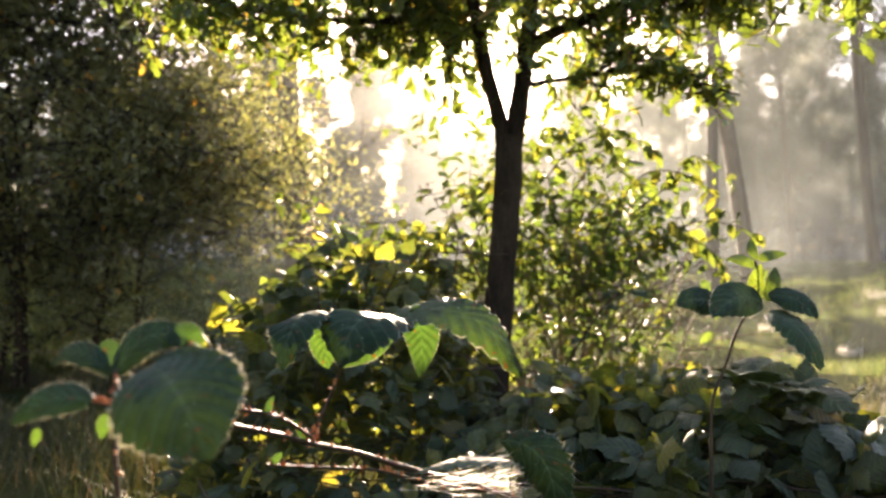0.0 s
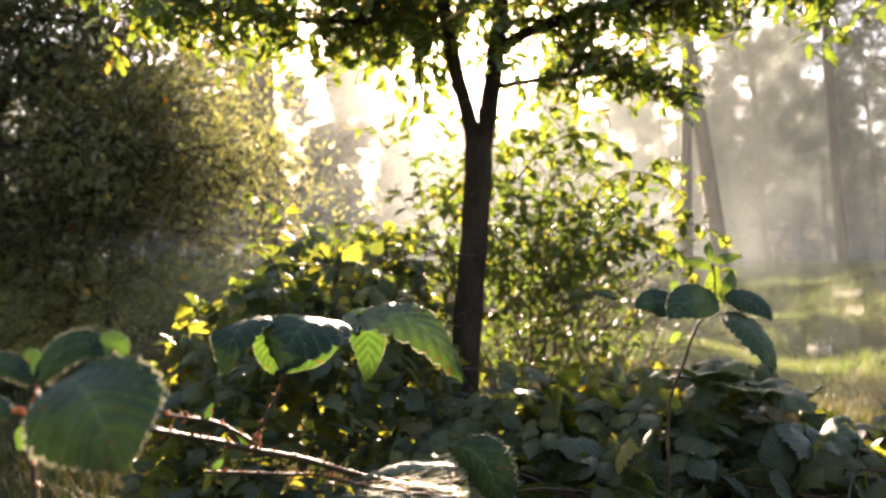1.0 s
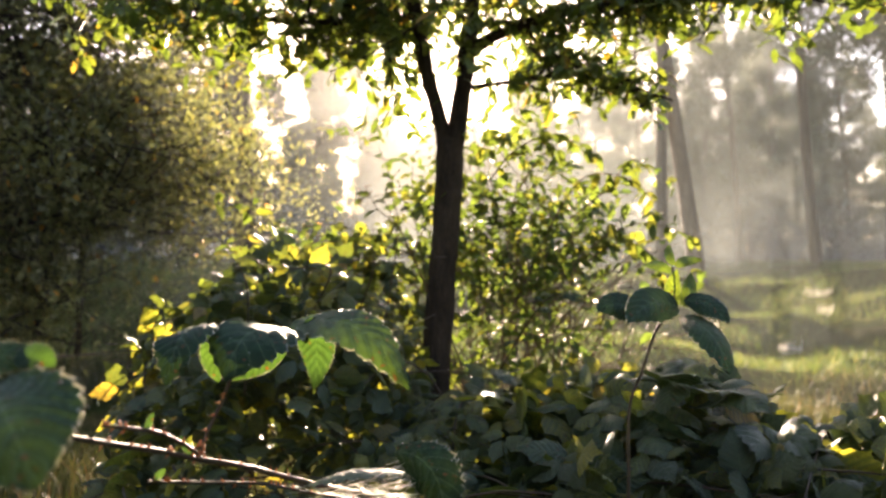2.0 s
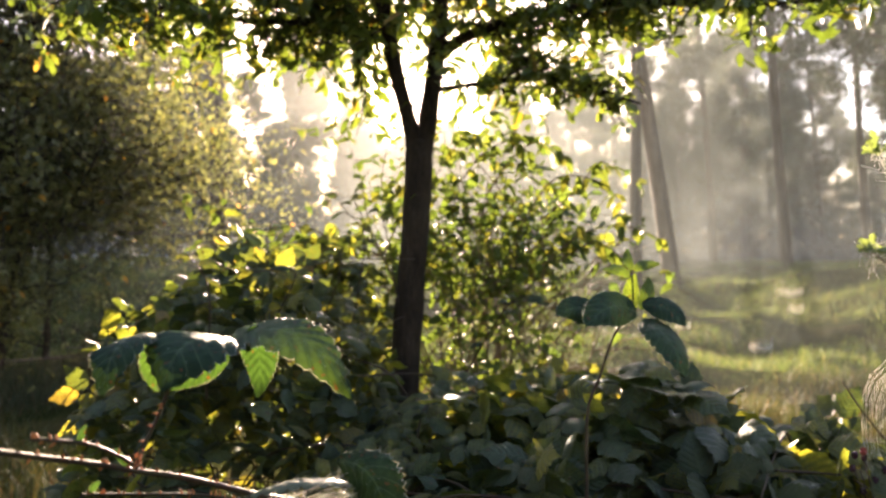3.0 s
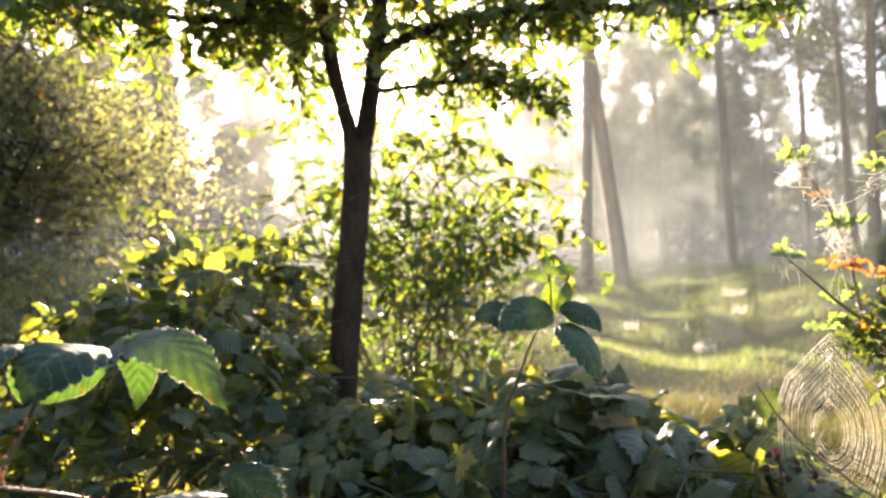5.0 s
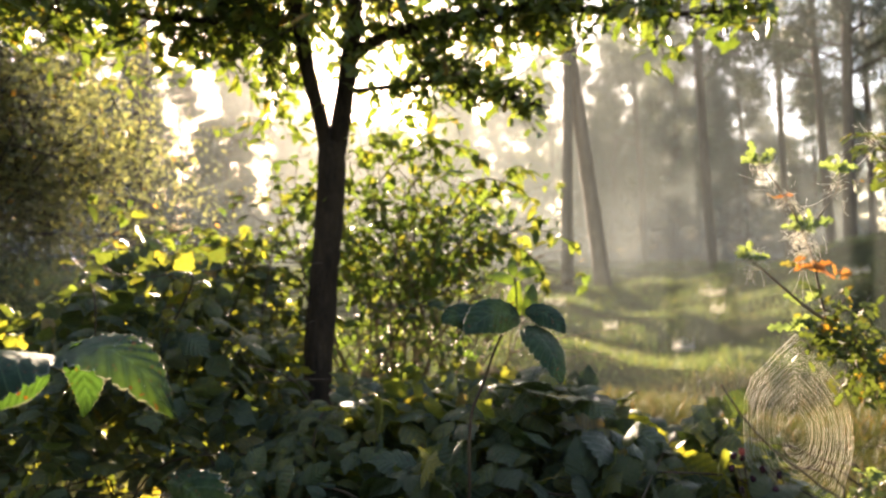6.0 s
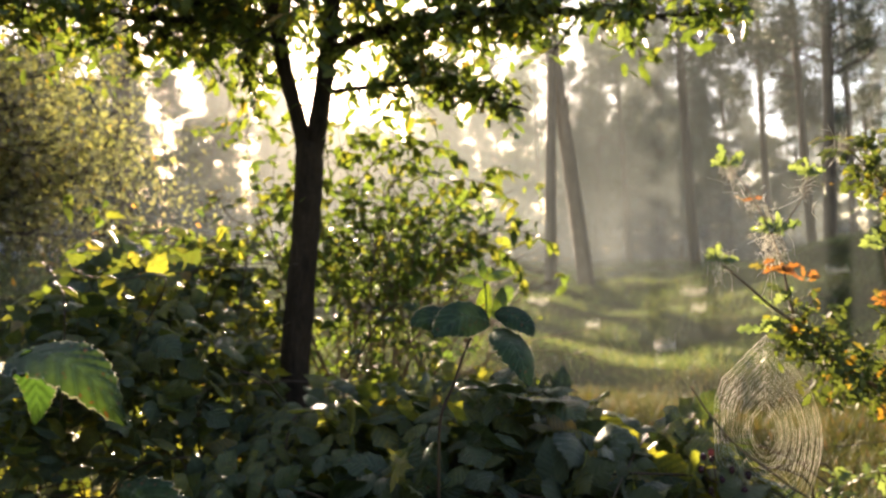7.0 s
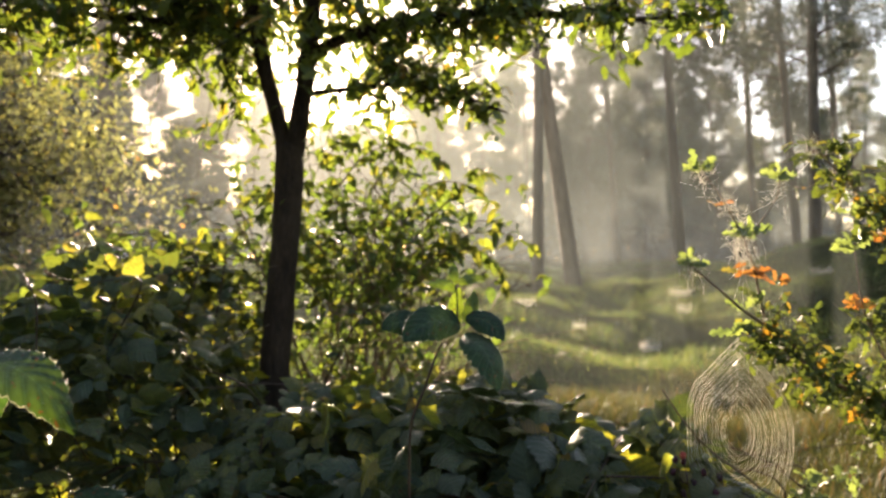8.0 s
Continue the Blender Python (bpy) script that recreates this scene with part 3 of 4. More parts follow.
def build_pines():
    kinds = []
    for height, cf, n, s, stout in ((13, 5.5, 26, 0.3, 1.0), (14, 4.0, 34, 1.7, 1.0), (11, 2.0, 44, 2.9, 0.6)):
        t, l, c = pine_parts(height, cf, n, s, stout)
        root = thing("pine_tree", (0, 0, 0), "tall Scots pine with a bare trunk in morning haze", "tree", "pines of the wood")
        piece("trunk", t, BARK_PINE, root)
        piece("branchwork", l, BARK_PINE, root, kind="stuff")
        piece("crown", c, NEEDLE, root, kind="stuff")
        kinds.append(root)
    # near pines: foot, lean in degrees to the left, girth, height factor, kind
    near = [(3.757, 12.9, 1.5, 0.72, 1.0, 0), (4.57, 13.4, 8.5, 1.0, 1.05, 0), (7.675, 15.5, 4.5, 0.8, 1.0, 1), (9.43, 24.0, 3, 0.8, 1.0, 1), (12.1, 20.0, 5.5, 0.75, 0.95, 1),
            (11.4, 17.0, 4, 0.72, 1.1, 1), (10.5, 15.0, 3.2, 0.85, 1.0, 1), (16.1, 22.0, 2, 0.8, 1.0, 1), (-2.9, 11.0, 4, 0.95, 1.0, 0)]
    # the wood behind: foot, lean, girth, height factor, kind; low crowns where the sun stands above them
    far = []
    for k in range(18):
        y = rng.uniform(36, 60)
        x = rng.uniform(-0.62, 0.9) * y
        if -2.6 < x + 0.046 * y < 7.0:
            continue
        far.append((x, y, rng.uniform(-3, 4), rng.uniform(0.7, 1.05), rng.uniform(0.85, 1.25), 2 if k % 7 else 1))
    for k in range(90):
        y = rng.uniform(56, 90)
        x = rng.uniform(-0.75, 0.95) * y
        if -2.6 < x + 0.046 * y < 7.0:
            continue
        far.append((x, y, rng.uniform(-3, 4), rng.uniform(1.2, 1.7), rng.uniform(1.2, 1.75), 2 if k % 6 else 1))
    for k in range(40):
        y = rng.uniform(54, 84)
        x = rng.uniform(-3.5, 8.0) - 0.046 * y
        reach = math.tan(radians(rng.uniform(5.5, 9.8))) * y
        far.append((x, y, rng.uniform(-2, 2), rng.uniform(0.9, 1.3), reach / 11, 2))
    for k in range(11):
        y = rng.uniform(76, 94)
        far.append((rng.uniform(2.8, 8.0) - 0.046 * y, y, rng.uniform(-2, 2), rng.uniform(1.1, 1.5), math.tan(radians(rng.uniform(8.0, 10.2))) * y / 11, 2))
    for k in range(4):
        y = rng.uniform(46, 60)
        far.append((rng.uniform(0.2, 0.78) * y, y, rng.uniform(-2, 2), rng.uniform(1.0, 1.35), rng.uniform(1.25, 1.7), 2))
    for k in range(38):
        far.append((-48 + 3.1 * k + rng.uniform(-1, 1), rng.uniform(86, 100), 0.0, rng.uniform(1.4, 1.7), rng.uniform(0.9, 1.2), 2))
    # unseen pines added behind the path and at both sides, to block sky light
    for k in range(44):
        a = rng.uniform(radians(150), radians(390))
        r = rng.uniform(9, 26)
        far.append((r * math.cos(a), r * math.sin(a) - 1.0, rng.uniform(-3, 3), rng.uniform(0.8, 1.1), rng.uniform(0.8, 1.1), 2))
    used = set()
    for x, y, lean, girth, tall, kind in near + far:
        m = pose(x, y, float(ground_z(x, y)) - 0.02, 0, -lean, 0) @ Matrix.Rotation(rng.uniform(0, 6.28), 4, "Z") @ Matrix.Diagonal((girth, girth, tall, 1))
        if kind in used:
            copy_thing(kinds[kind], m).matrix_basis = m
        else:
            kinds[kind].matrix_basis = m
            used.add(kind)


def build_far_wood():
    """Undergrowth at the far side of the clearing, too far to tell apart."""
    n = 40000
    x, y = rng.uniform(-75, 105, n), rng.uniform(52, 110, n)
    top = 4.2 + 1.6 * np.sin(x * 0.35) + 1.2 * np.sin(x * 0.9 + 2) + 0.8 * np.sin(x * 2.3)
    z = ground_z(x, y) + top * rng.uniform(0, 1, n)
    pos = np.stack([x, y, z], axis=1)
    v, f = scatter(SMALL_T, pos, frames(unit(n), unit(n)), rng.uniform(0.4, 0.9, n))
    ob = piece("far_undergrowth", (v, f), NEEDLE, label="distant belt of misty undergrowth beyond the pines", kind="stuff")
    ob["category"] = "undergrowth"


for seed, build in ((21, build_far_wood), (22, build_oak), (23, build_shrub), (24, build_dark_tree), (25, build_pines)):
    rng = np.random.default_rng(seed)
    build()


# ---- flat see-through sheets imitating mist haze between the pines ----
MIST_SHEETS = (
    # distance, share near the ground, share high up, height of the dense part, top of the sheet, brightness, onward
    # part
    # the nearest sheet also stands in for lens glare over the background
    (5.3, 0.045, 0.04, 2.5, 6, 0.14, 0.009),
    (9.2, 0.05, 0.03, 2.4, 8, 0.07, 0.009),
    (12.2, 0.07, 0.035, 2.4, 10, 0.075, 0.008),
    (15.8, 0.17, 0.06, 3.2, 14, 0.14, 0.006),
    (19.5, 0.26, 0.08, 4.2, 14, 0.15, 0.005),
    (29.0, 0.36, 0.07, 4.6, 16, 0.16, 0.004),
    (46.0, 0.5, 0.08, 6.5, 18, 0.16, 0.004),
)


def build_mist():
    for y, low, high, dense, top, bright, onward in MIST_SHEETS:
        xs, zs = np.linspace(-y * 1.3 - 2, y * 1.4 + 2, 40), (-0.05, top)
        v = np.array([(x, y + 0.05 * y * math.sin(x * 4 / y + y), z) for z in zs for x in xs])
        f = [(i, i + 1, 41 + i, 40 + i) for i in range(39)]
        ob = piece("mist", (v, f), mist_material("mist_sheet", low, high, dense, bright, onward), label="flat see-through sheet imitating pale sunlit morning mist among pines", kind="stuff")
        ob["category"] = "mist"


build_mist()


# ---- bramble thicket ----
DOMES = ((-0.5, 2.75, 0.55, 0.95, 1.06), (-0.33, 3.4, 0.36, 0.5, 1.1), (0.45, 2.1, 0.8, 0.85, 0.70), (1.0, 1.98, 0.5, 0.52, 0.65), (0.76, 1.98, 0.4, 0.5, 0.76), (-0.1, 1.8, 0.62, 0.6, 0.46), (0.6, 2.9, 0.6, 0.6, 0.58))


def thicket_top(x, y):
    h = np.zeros_like(x)
    for cx, cy, rx, ry, top in DOMES:
        q = 1 - ((x - cx) / rx) ** 2 - ((y - cy) / ry) ** 2
        h = np.maximum(h, top * np.clip(q, 0, 1) ** 0.35)
    return h * (1 + 0.09 * np.sin(x * 9 + 1.3 * y) * np.sin(y * 8 - x) + 0.07 * np.sin(x * 23) * np.sin(y * 19 + 2))


def curved_leaf(base, ctrl, tip, width, face=(0, -0.8, 0.6), n=34, cols=13, pleat=0.035, teeth=0.06, cup=0.22, pointed=0.0):
    """A toothed, pleated bramble leaflet along a curved midrib."""
    b, c, t = (np.array(q, float) for q in (base, ctrl, tip))
    vs, uvs = [], []
    for i in range(n + 1):
        u = i / n
        p = b * (1 - u) ** 2 + 2 * c * u * (1 - u) + t * u * u
        tan = 2 * (c - b) * (1 - u) + 2 * (t - c) * u
        tan /= np.linalg.norm(tan) + 1e-9
        side = np.cross(tan, np.array(face))
        side /= np.linalg.norm(side) + 1e-9
        nrm = np.cross(side, tan)
        w = max(0.02, math.sin(math.pi * min(1, 0.03 + 0.97 * u) ** (0.75 - 0.13 * pointed)) ** (0.75 + 0.4 * pointed)) * width / 2
        for j in range(cols):
            s = 2 * j / (cols - 1) - 1
            k = w * (1 + (teeth * (0.9 if i % 2 else -0.6) if abs(s) > 0.99 else 0))
            q = p + side * s * k - tan * abs(s) * k * 0.22 * -1
            q = q + nrm * (-cup * abs(s) ** 2 * k + pleat * width * abs(s) ** 0.6 * math.sin((u * 8 - abs(s) * 1.5) * 2 * math.pi) - 0.012 * width * (abs(s) < 0.05))
            q = q + nrm * width * 0.035 * math.sin(u * 5.5 + s * 2.6 + b[0] * 90) * (0.3 + abs(s))
            vs.append(q)
            uvs.append((u, s * 0.5 + 0.5))
    fs = [(i * cols + j, i * cols + j + 1, (i + 1) * cols + j + 1, (i + 1) * cols + j) for i in range(n) for j in range(cols - 1)]
    return np.array(vs), fs, np.array(uvs)


BRAMBLE_FINE = [curved_leaf((0, 0, 0), (x, 0.55, h), (x * 2, 1, -d), 0.74, (0, 0, 1), 14, 5, 0.03, 0.12, 0.22, 1.0) for x, h, d in ((0.0, 0.1, 0.1), (0.05, 0.2, 0.25), (-0.06, 0.05, 0.2), (0.03, 0.15, 0.02))]


BRAMBLE_LOW = [curved_leaf((0, 0, 0), (x, 0.55, h), (x * 2, 1, -d), 0.7, (0, 0, 1), 8, 5, 0.02, 0.12, 0.22, 1.0) for x, h, d in ((0.0, 0.1, 0.1), (0.05, 0.2, 0.25), (-0.06, 0.05, 0.2), (0.03, 0.15, 0.02))]


def bramble_sites(count):
    x, y = rng.uniform(-1.1, 1.6, count), rng.uniform(1.1, 3.9, count)
    h = thicket_top(x, y)
    z = h * (1 - np.abs(rng.normal(0, 0.36, count)) + 0.03)
    hollow = np.array([noise.noise(Vector((a * 6, b * 6, c * 7))) for a, b, c in zip(x, y, z)])
    ok = (hollow > -0.03 - 0.3 * (z > 0.88 * h)) & (h > 0.12) & (z > 0.05) & (rng.uniform(0, 1, count) < 0.95)
    return np.stack([x, y, z], axis=1)[ok]


def build_thicket():
    root = thing("bramble_thicket", (0.2, 2.2, 0), "dense dark green bramble thicket round the oak", "bramble")
    off = np.array((0.2, 2.2, 0))
    sites = bramble_sites(9400)
    n = len(sites)
    a = rng.uniform(0, 2 * math.pi, n)
    way = np.stack([np.cos(a), np.sin(a) - 0.35, rng.normal(-0.35, 0.35, n)], axis=1)
    nrm = unit(n) * 1.1 + np.array((0, -0.15, 0.95))
    base = frames(way, nrm)
    pos, rot, size = [], [], []
    for turn, step, s in ((0, 0.35, 1.0), (70, 0.1, 0.82), (-70, 0.1, 0.82)):
        c, sn = math.cos(radians(turn)), math.sin(radians(turn))
        tw = np.array(((c, -sn, 0), (sn, c, 0), (0, 0, 1)))
        r = base @ tw
        ln = np.where(sites[:, 0] > 0.25, 0.102, 0.082) * s * rng.uniform(0.35, 1.45, n)
        pos.append(sites - off + r[:, :, 1] * step * ln[:, None])
        rot.append(r)
        size.append(ln)
    pos, rot, size = np.concatenate(pos), np.concatenate(rot), np.concatenate(size)
    order = np.argsort(pos[:, 1] - pos[:, 2] - 0.15 * pos[:, 0])
    pick, rest = order[:300], order[300:]
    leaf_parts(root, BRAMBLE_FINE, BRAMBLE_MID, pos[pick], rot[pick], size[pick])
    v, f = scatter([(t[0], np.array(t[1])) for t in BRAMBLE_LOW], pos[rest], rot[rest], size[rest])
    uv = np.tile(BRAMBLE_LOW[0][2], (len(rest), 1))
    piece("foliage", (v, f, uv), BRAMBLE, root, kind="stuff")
    canes = []
    for k in range(130):
        s = sites[rng.integers(0, n)]
        foot = np.array((s[0] + rng.normal() * 0.3, s[1] + rng.normal() * 0.3, 0))
        mid = (foot + s) / 2 + np.array((rng.normal() * 0.1, rng.normal() * 0.1, 0.25))
        tip = s + rng.normal(size=3) * np.array((0.3, 0.3, 0.05))
        canes.append(smooth_path([foot, mid, s, tip]) - off)
    for c in canes:
        piece("cane", tube(c, (0.0034, 0.003, 0.0015), 5), CANE, root)


rng = np.random.default_rng(31)
build_thicket()


# ---- grass ----
def build_grass():
    def patch(n, near, deep, tall, keep, label, mat):
        y = near + deep * rng.uniform(0, 1, n) ** 0.8
        x = rng.uniform(-0.75, 0.85, n) * (y + 1.5) + 0.1
        tuft = np.array([noise.noise(Vector((a * 0.9, b * 0.9, 3.0))) for a, b in zip(x, y)])
        ok = tuft > rng.uniform(-0.5, keep, n) + 0.35 * ((x < -0.3) & (y < 6))
        x, y, tuft = x[ok], y[ok], tuft[ok]
        pos = np.stack([x, y, ground_z(x, y) - 0.01], axis=1)
        d = unit(len(pos)) * 0.45 + np.array((0, 0, 1.0))
        t = [blade(1, 0.04, 3, 2, "strap", 0, dr) for dr in (0.2, 0.5, 0.8)]
        v, f = scatter(t, pos, frames(d, unit(len(pos))), tall * (0.10 + 0.22 * np.clip(tuft + 0.4, 0, 1)) * rng.uniform(0.5, 1.3, len(pos)))
        ob = piece("grass", (v, f), mat, label=label, kind="stuff")
        ob["category"] = "grass"

    # the near patch carries its shade in the blade colour
    patch(85000, 1.5, 5.0, 0.7, 0.0, "short dull green and brown herbs and grass, coloured darker as if shaded", SHADED_HERB)
    patch(260000, 6.3, 12.5, 0.6, -0.15, "tufted sunlit green and straw-coloured grass", GRASS)


rng = np.random.default_rng(32)
build_grass()


# ---- near bramble sprays ----
def thorns_on(root, path, radius, count, mat=THORN):
    p = smooth_path(path, 10)
    for _ in range(count):
        i = rng.integers(1, len(p) - 1)
        tan = p[i + 1] - p[i - 1]
        tan /= np.linalg.norm(tan)
        side = np.cross(tan, np.cross(np.array((rng.normal() * 0.5, -0.2, 1.0 if rng.uniform() < 0.75 else -1.0)), tan))
        side /= np.linalg.norm(side)
        ln = rng.uniform(0.0035, 0.0065)
        a = p[i] + side * radius * 0.7
        piece("thorn", tube(np.array([a, a + side * ln * 0.6 - tan * ln * 0.15, a + side * ln - tan * ln * 0.5]), (0.0016, 0.0008, 0.0002), 5), mat, root)


BEAD_V = np.array([(1, 0, 0), (-1, 0, 0), (0, 1, 0), (0, -1, 0), (0, 0, 1), (0, 0, -1)], float)
BEAD_F = [(0, 2, 4), (2, 1, 4), (1, 3, 4), (3, 0, 4), (2, 0, 5), (1, 2, 5), (3, 1, 5), (0, 3, 5)]


def dew_on(leaf, verts, uv):
    """Dew beads along the upper margin and over the face."""
    rim = np.where((np.abs(uv[:, 1] - 0.5) > 0.49))[0]
    rim = rim[np.argsort(-verts[rim, 2])][: len(rim) * 3 // 5]
    spots = np.concatenate([rng.choice(rim, min(len(rim), 46), replace=True), rng.integers(0, len(verts), 12)])
    size = np.linalg.norm(np.ptp(verts, axis=0)) * 0.0046
    beads = [(BEAD_V * size * rng.uniform(0.4, 1.1) + verts[i] + np.array((0, 0, size * 0.6)), BEAD_F) for i in spots]
    piece("dew", join(beads), DEW, leaf, "bright dew beads", "stuff")


def spray(name, label, stems, leaves, thin=(), thorny=0, dewy=(), half=(), young=()):
    root = thing(name, (0, 0, 0), label, "bramble")
    for path, radii in stems:
        piece("cane", tube(smooth_path(path, 8), radii, 8, 0.08), CANE, root)
        if thorny:
            thorns_on(root, path, radii[0], int(thorny * len(path)))
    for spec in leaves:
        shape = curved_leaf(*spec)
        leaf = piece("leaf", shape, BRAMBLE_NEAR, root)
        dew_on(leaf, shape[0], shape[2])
    # these leaflets take the sunlit copy of the leaf material
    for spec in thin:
        piece("leaf", curved_leaf(*spec), BRAMBLE_SUNLIT, root, "yellow-green leaf coloured as if the sun shone through")
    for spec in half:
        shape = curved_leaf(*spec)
        leaf = piece("leaf", shape, BRAMBLE_HALF, root, "drooping ribbed leaf coloured as half lit from behind")
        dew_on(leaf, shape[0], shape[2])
    for spec in young:
        piece("leaf", curved_leaf(*spec), BRAMBLE_YOUNG, root, "bright green young leaf")
    for spec in dewy:
        piece("leaf", curved_leaf(*spec), DEWY, root, "withered leaf white with dew and silk")
    return root


rng = np.random.default_rng(33)
TRIO = [
    ((-0.196, 0.840, 0.984), (-0.201, 0.750, 1.011), (-0.209, 0.750, 0.937), 0.062, (-0.2, -0.6, 0.8)),
    ((-0.103, 0.880, 0.977), (-0.138, 0.760, 1.021), (-0.150, 0.750, 0.941), 0.095, (-0.1, -0.6, 0.8)),
    ((-0.110, 0.870, 0.988), (-0.010, 0.770, 1.028), (0.034, 0.790, 0.929), 0.068, (0.3, -0.6, 0.75)),
]
# the last two pieces imitate the middle leaf's sunlit folded flanks
TRIO_LIT = [
    ((-0.087, 0.840, 0.995), (-0.069, 0.850, 0.975), (-0.080, 0.860, 0.916), 0.042, (0, -1, 0.2)),
    ((-0.170, 0.830, 0.985), (-0.189, 0.820, 0.968), (-0.174, 0.810, 0.931), 0.039, (0, -1, 0.3)),
    ((-0.107, 0.840, 0.966), (-0.139, 0.830, 0.961), (-0.165, 0.820, 0.931), 0.038, (0.1, -1, 0.2)),
]
LEFT = [
    ((-0.227, 0.490, 0.979), (-0.186, 0.430, 0.986), (-0.157, 0.420, 0.935), 0.082, (0.2, -0.9, 0.6)),
    ((-0.255, 0.500, 0.970), (-0.237, 0.510, 1.015), (-0.211, 0.530, 0.984), 0.027, (-0.1, -0.9, 0.4)),
    ((-0.259, 0.480, 0.955), (-0.282, 0.470, 0.968), (-0.303, 0.460, 0.943), 0.028, (0.1, -0.7, 0.7)),
    ((-0.258, 0.500, 0.970), (-0.291, 0.510, 0.996), (-0.312, 0.520, 0.972), 0.018, (-0.2, -0.8, 0.5)),
]
LEFT_LIT = [
    ((-0.221, 0.510, 0.989), (-0.214, 0.520, 1.001), (-0.206, 0.530, 0.987), 0.023, (0, -1, 0.2)),
    ((-0.258, 0.500, 0.973), (-0.265, 0.510, 0.989), (-0.279, 0.520, 0.984), 0.019, (0, -1, 0.2)),
    ((-0.249, 0.480, 0.946), (-0.253, 0.480, 0.941), (-0.254, 0.480, 0.930), 0.010, (0, -1, 0)),
    ((-0.286, 0.465, 0.939), (-0.290, 0.465, 0.936), (-0.290, 0.465, 0.928), 0.007, (0, -1, 0)),
]
SHOOT = [
    ((0.541, 1.520, 0.973), (0.473, 1.470, 1.012), (0.414, 1.420, 0.949), 0.085),
    ((0.540, 1.500, 0.956), (0.586, 1.440, 0.954), (0.587, 1.370, 0.864), 0.086, (0.4, -1.0, 0.6)),
    ((0.550, 1.520, 0.987), (0.595, 1.500, 1.000), (0.615, 1.450, 0.948), 0.060),
    ((0.537, 1.530, 0.972), (0.525, 1.530, 1.009), (0.539, 1.530, 1.051), 0.035),
    ((0.551, 1.530, 0.977), (0.569, 1.530, 1.010), (0.570, 1.540, 1.044), 0.032),
    ((0.477, 1.580, 0.959), (0.424, 1.560, 0.995), (0.380, 1.540, 0.961), 0.071),
    ((0.534, 1.540, 1.044), (0.505, 1.530, 1.067), (0.468, 1.520, 1.057), 0.028),
    ((0.539, 1.540, 1.056), (0.560, 1.540, 1.077), (0.593, 1.540, 1.070), 0.026),
    ((0.534, 1.540, 1.058), (0.525, 1.550, 1.085), (0.532, 1.560, 1.102), 0.021),
]
SILKY = [
    ((0.016, 0.835, 0.853), (0.075, 0.77, 0.868), (0.072, 0.80, 0.768), 0.056, (-0.25, -0.8, 0.5), 34, 13, 0.085, 0.12, 0.6),
]
SILKY_PALE = [
    ((0.034, 0.825, 0.830), (-0.02, 0.800, 0.850), (-0.080, 0.815, 0.818), 0.026, (0.05, -0.05, 1.0), 34, 13, 0.07, 0.12, 0.3),
]
CANE_A = [(-0.241, 0.680, 0.912), (-0.223, 0.690, 0.908), (-0.205, 0.720, 0.897), (-0.187, 0.750, 0.877), (-0.178, 0.765, 0.863)]
CANE_B = [(-0.254, 0.620, 0.918), (-0.228, 0.690, 0.892), (-0.202, 0.730, 0.876), (-0.179, 0.765, 0.860), (-0.135, 0.800, 0.842), (-0.077, 0.840, 0.814), (-0.008, 0.880, 0.787), (0.067, 0.920, 0.748), (0.141, 0.960, 0.698), (0.3, 1.05, 0.5), (0.35, 1.15, 0.0)]
TWIG = [(-0.221, 0.740, 0.844), (-0.198, 0.760, 0.838), (-0.155, 0.780, 0.832), (-0.116, 0.790, 0.828), (-0.075, 0.820, 0.810), (-0.020, 0.840, 0.796), (0.027, 0.860, 0.787)]
PETIOLE = [(-0.179, 0.765, 0.862), (-0.174, 0.772, 0.885), (-0.162, 0.780, 0.914), (-0.150, 0.785, 0.946), (-0.130, 0.800, 0.965), (-0.11, 0.81, 0.98)]
LSTEM = [(-0.2, 0.5, 0.0), (-0.22, 0.48, 0.5), (-0.235, 0.470, 0.853), (-0.239, 0.475, 0.894), (-0.243, 0.478, 0.923), (-0.245, 0.480, 0.941), (-0.248, 0.490, 0.957), (-0.255, 0.500, 0.973)]
LSTUB = [(-0.243, 0.478, 0.932), (-0.232, 0.474, 0.933), (-0.221, 0.470, 0.937)]
LPET = [(-0.247, 0.485, 0.951), (-0.255, 0.483, 0.953), (-0.261, 0.480, 0.955)]
SSTEM = [(0.43, 1.5, 0.0), (0.434, 1.500, 0.514), (0.436, 1.500, 0.627), (0.439, 1.510, 0.771), (0.466, 1.520, 0.843), (0.498, 1.530, 0.928), (0.532, 1.530, 0.975), (0.532, 1.540, 1.055)]

BUD_A = ((-0.214, 0.715, 0.898), (-0.212, 0.712, 0.910), (-0.205, 0.712, 0.918), 0.008)
BUD_B = ((-0.185, 0.76, 0.866), (-0.192, 0.757, 0.874), (-0.196, 0.757, 0.886), 0.007)
BUD_C = ((-0.216, 0.742, 0.845), (-0.212, 0.742, 0.852), (-0.204, 0.742, 0.856), 0.009)
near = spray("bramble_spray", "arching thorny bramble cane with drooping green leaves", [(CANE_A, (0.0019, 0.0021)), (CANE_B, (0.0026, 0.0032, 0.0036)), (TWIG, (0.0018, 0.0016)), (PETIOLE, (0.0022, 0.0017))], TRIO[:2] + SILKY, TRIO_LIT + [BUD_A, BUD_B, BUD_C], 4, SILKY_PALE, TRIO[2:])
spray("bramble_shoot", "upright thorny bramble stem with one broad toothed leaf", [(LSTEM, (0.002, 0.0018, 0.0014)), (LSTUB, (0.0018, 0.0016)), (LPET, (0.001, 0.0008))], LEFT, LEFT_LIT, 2)
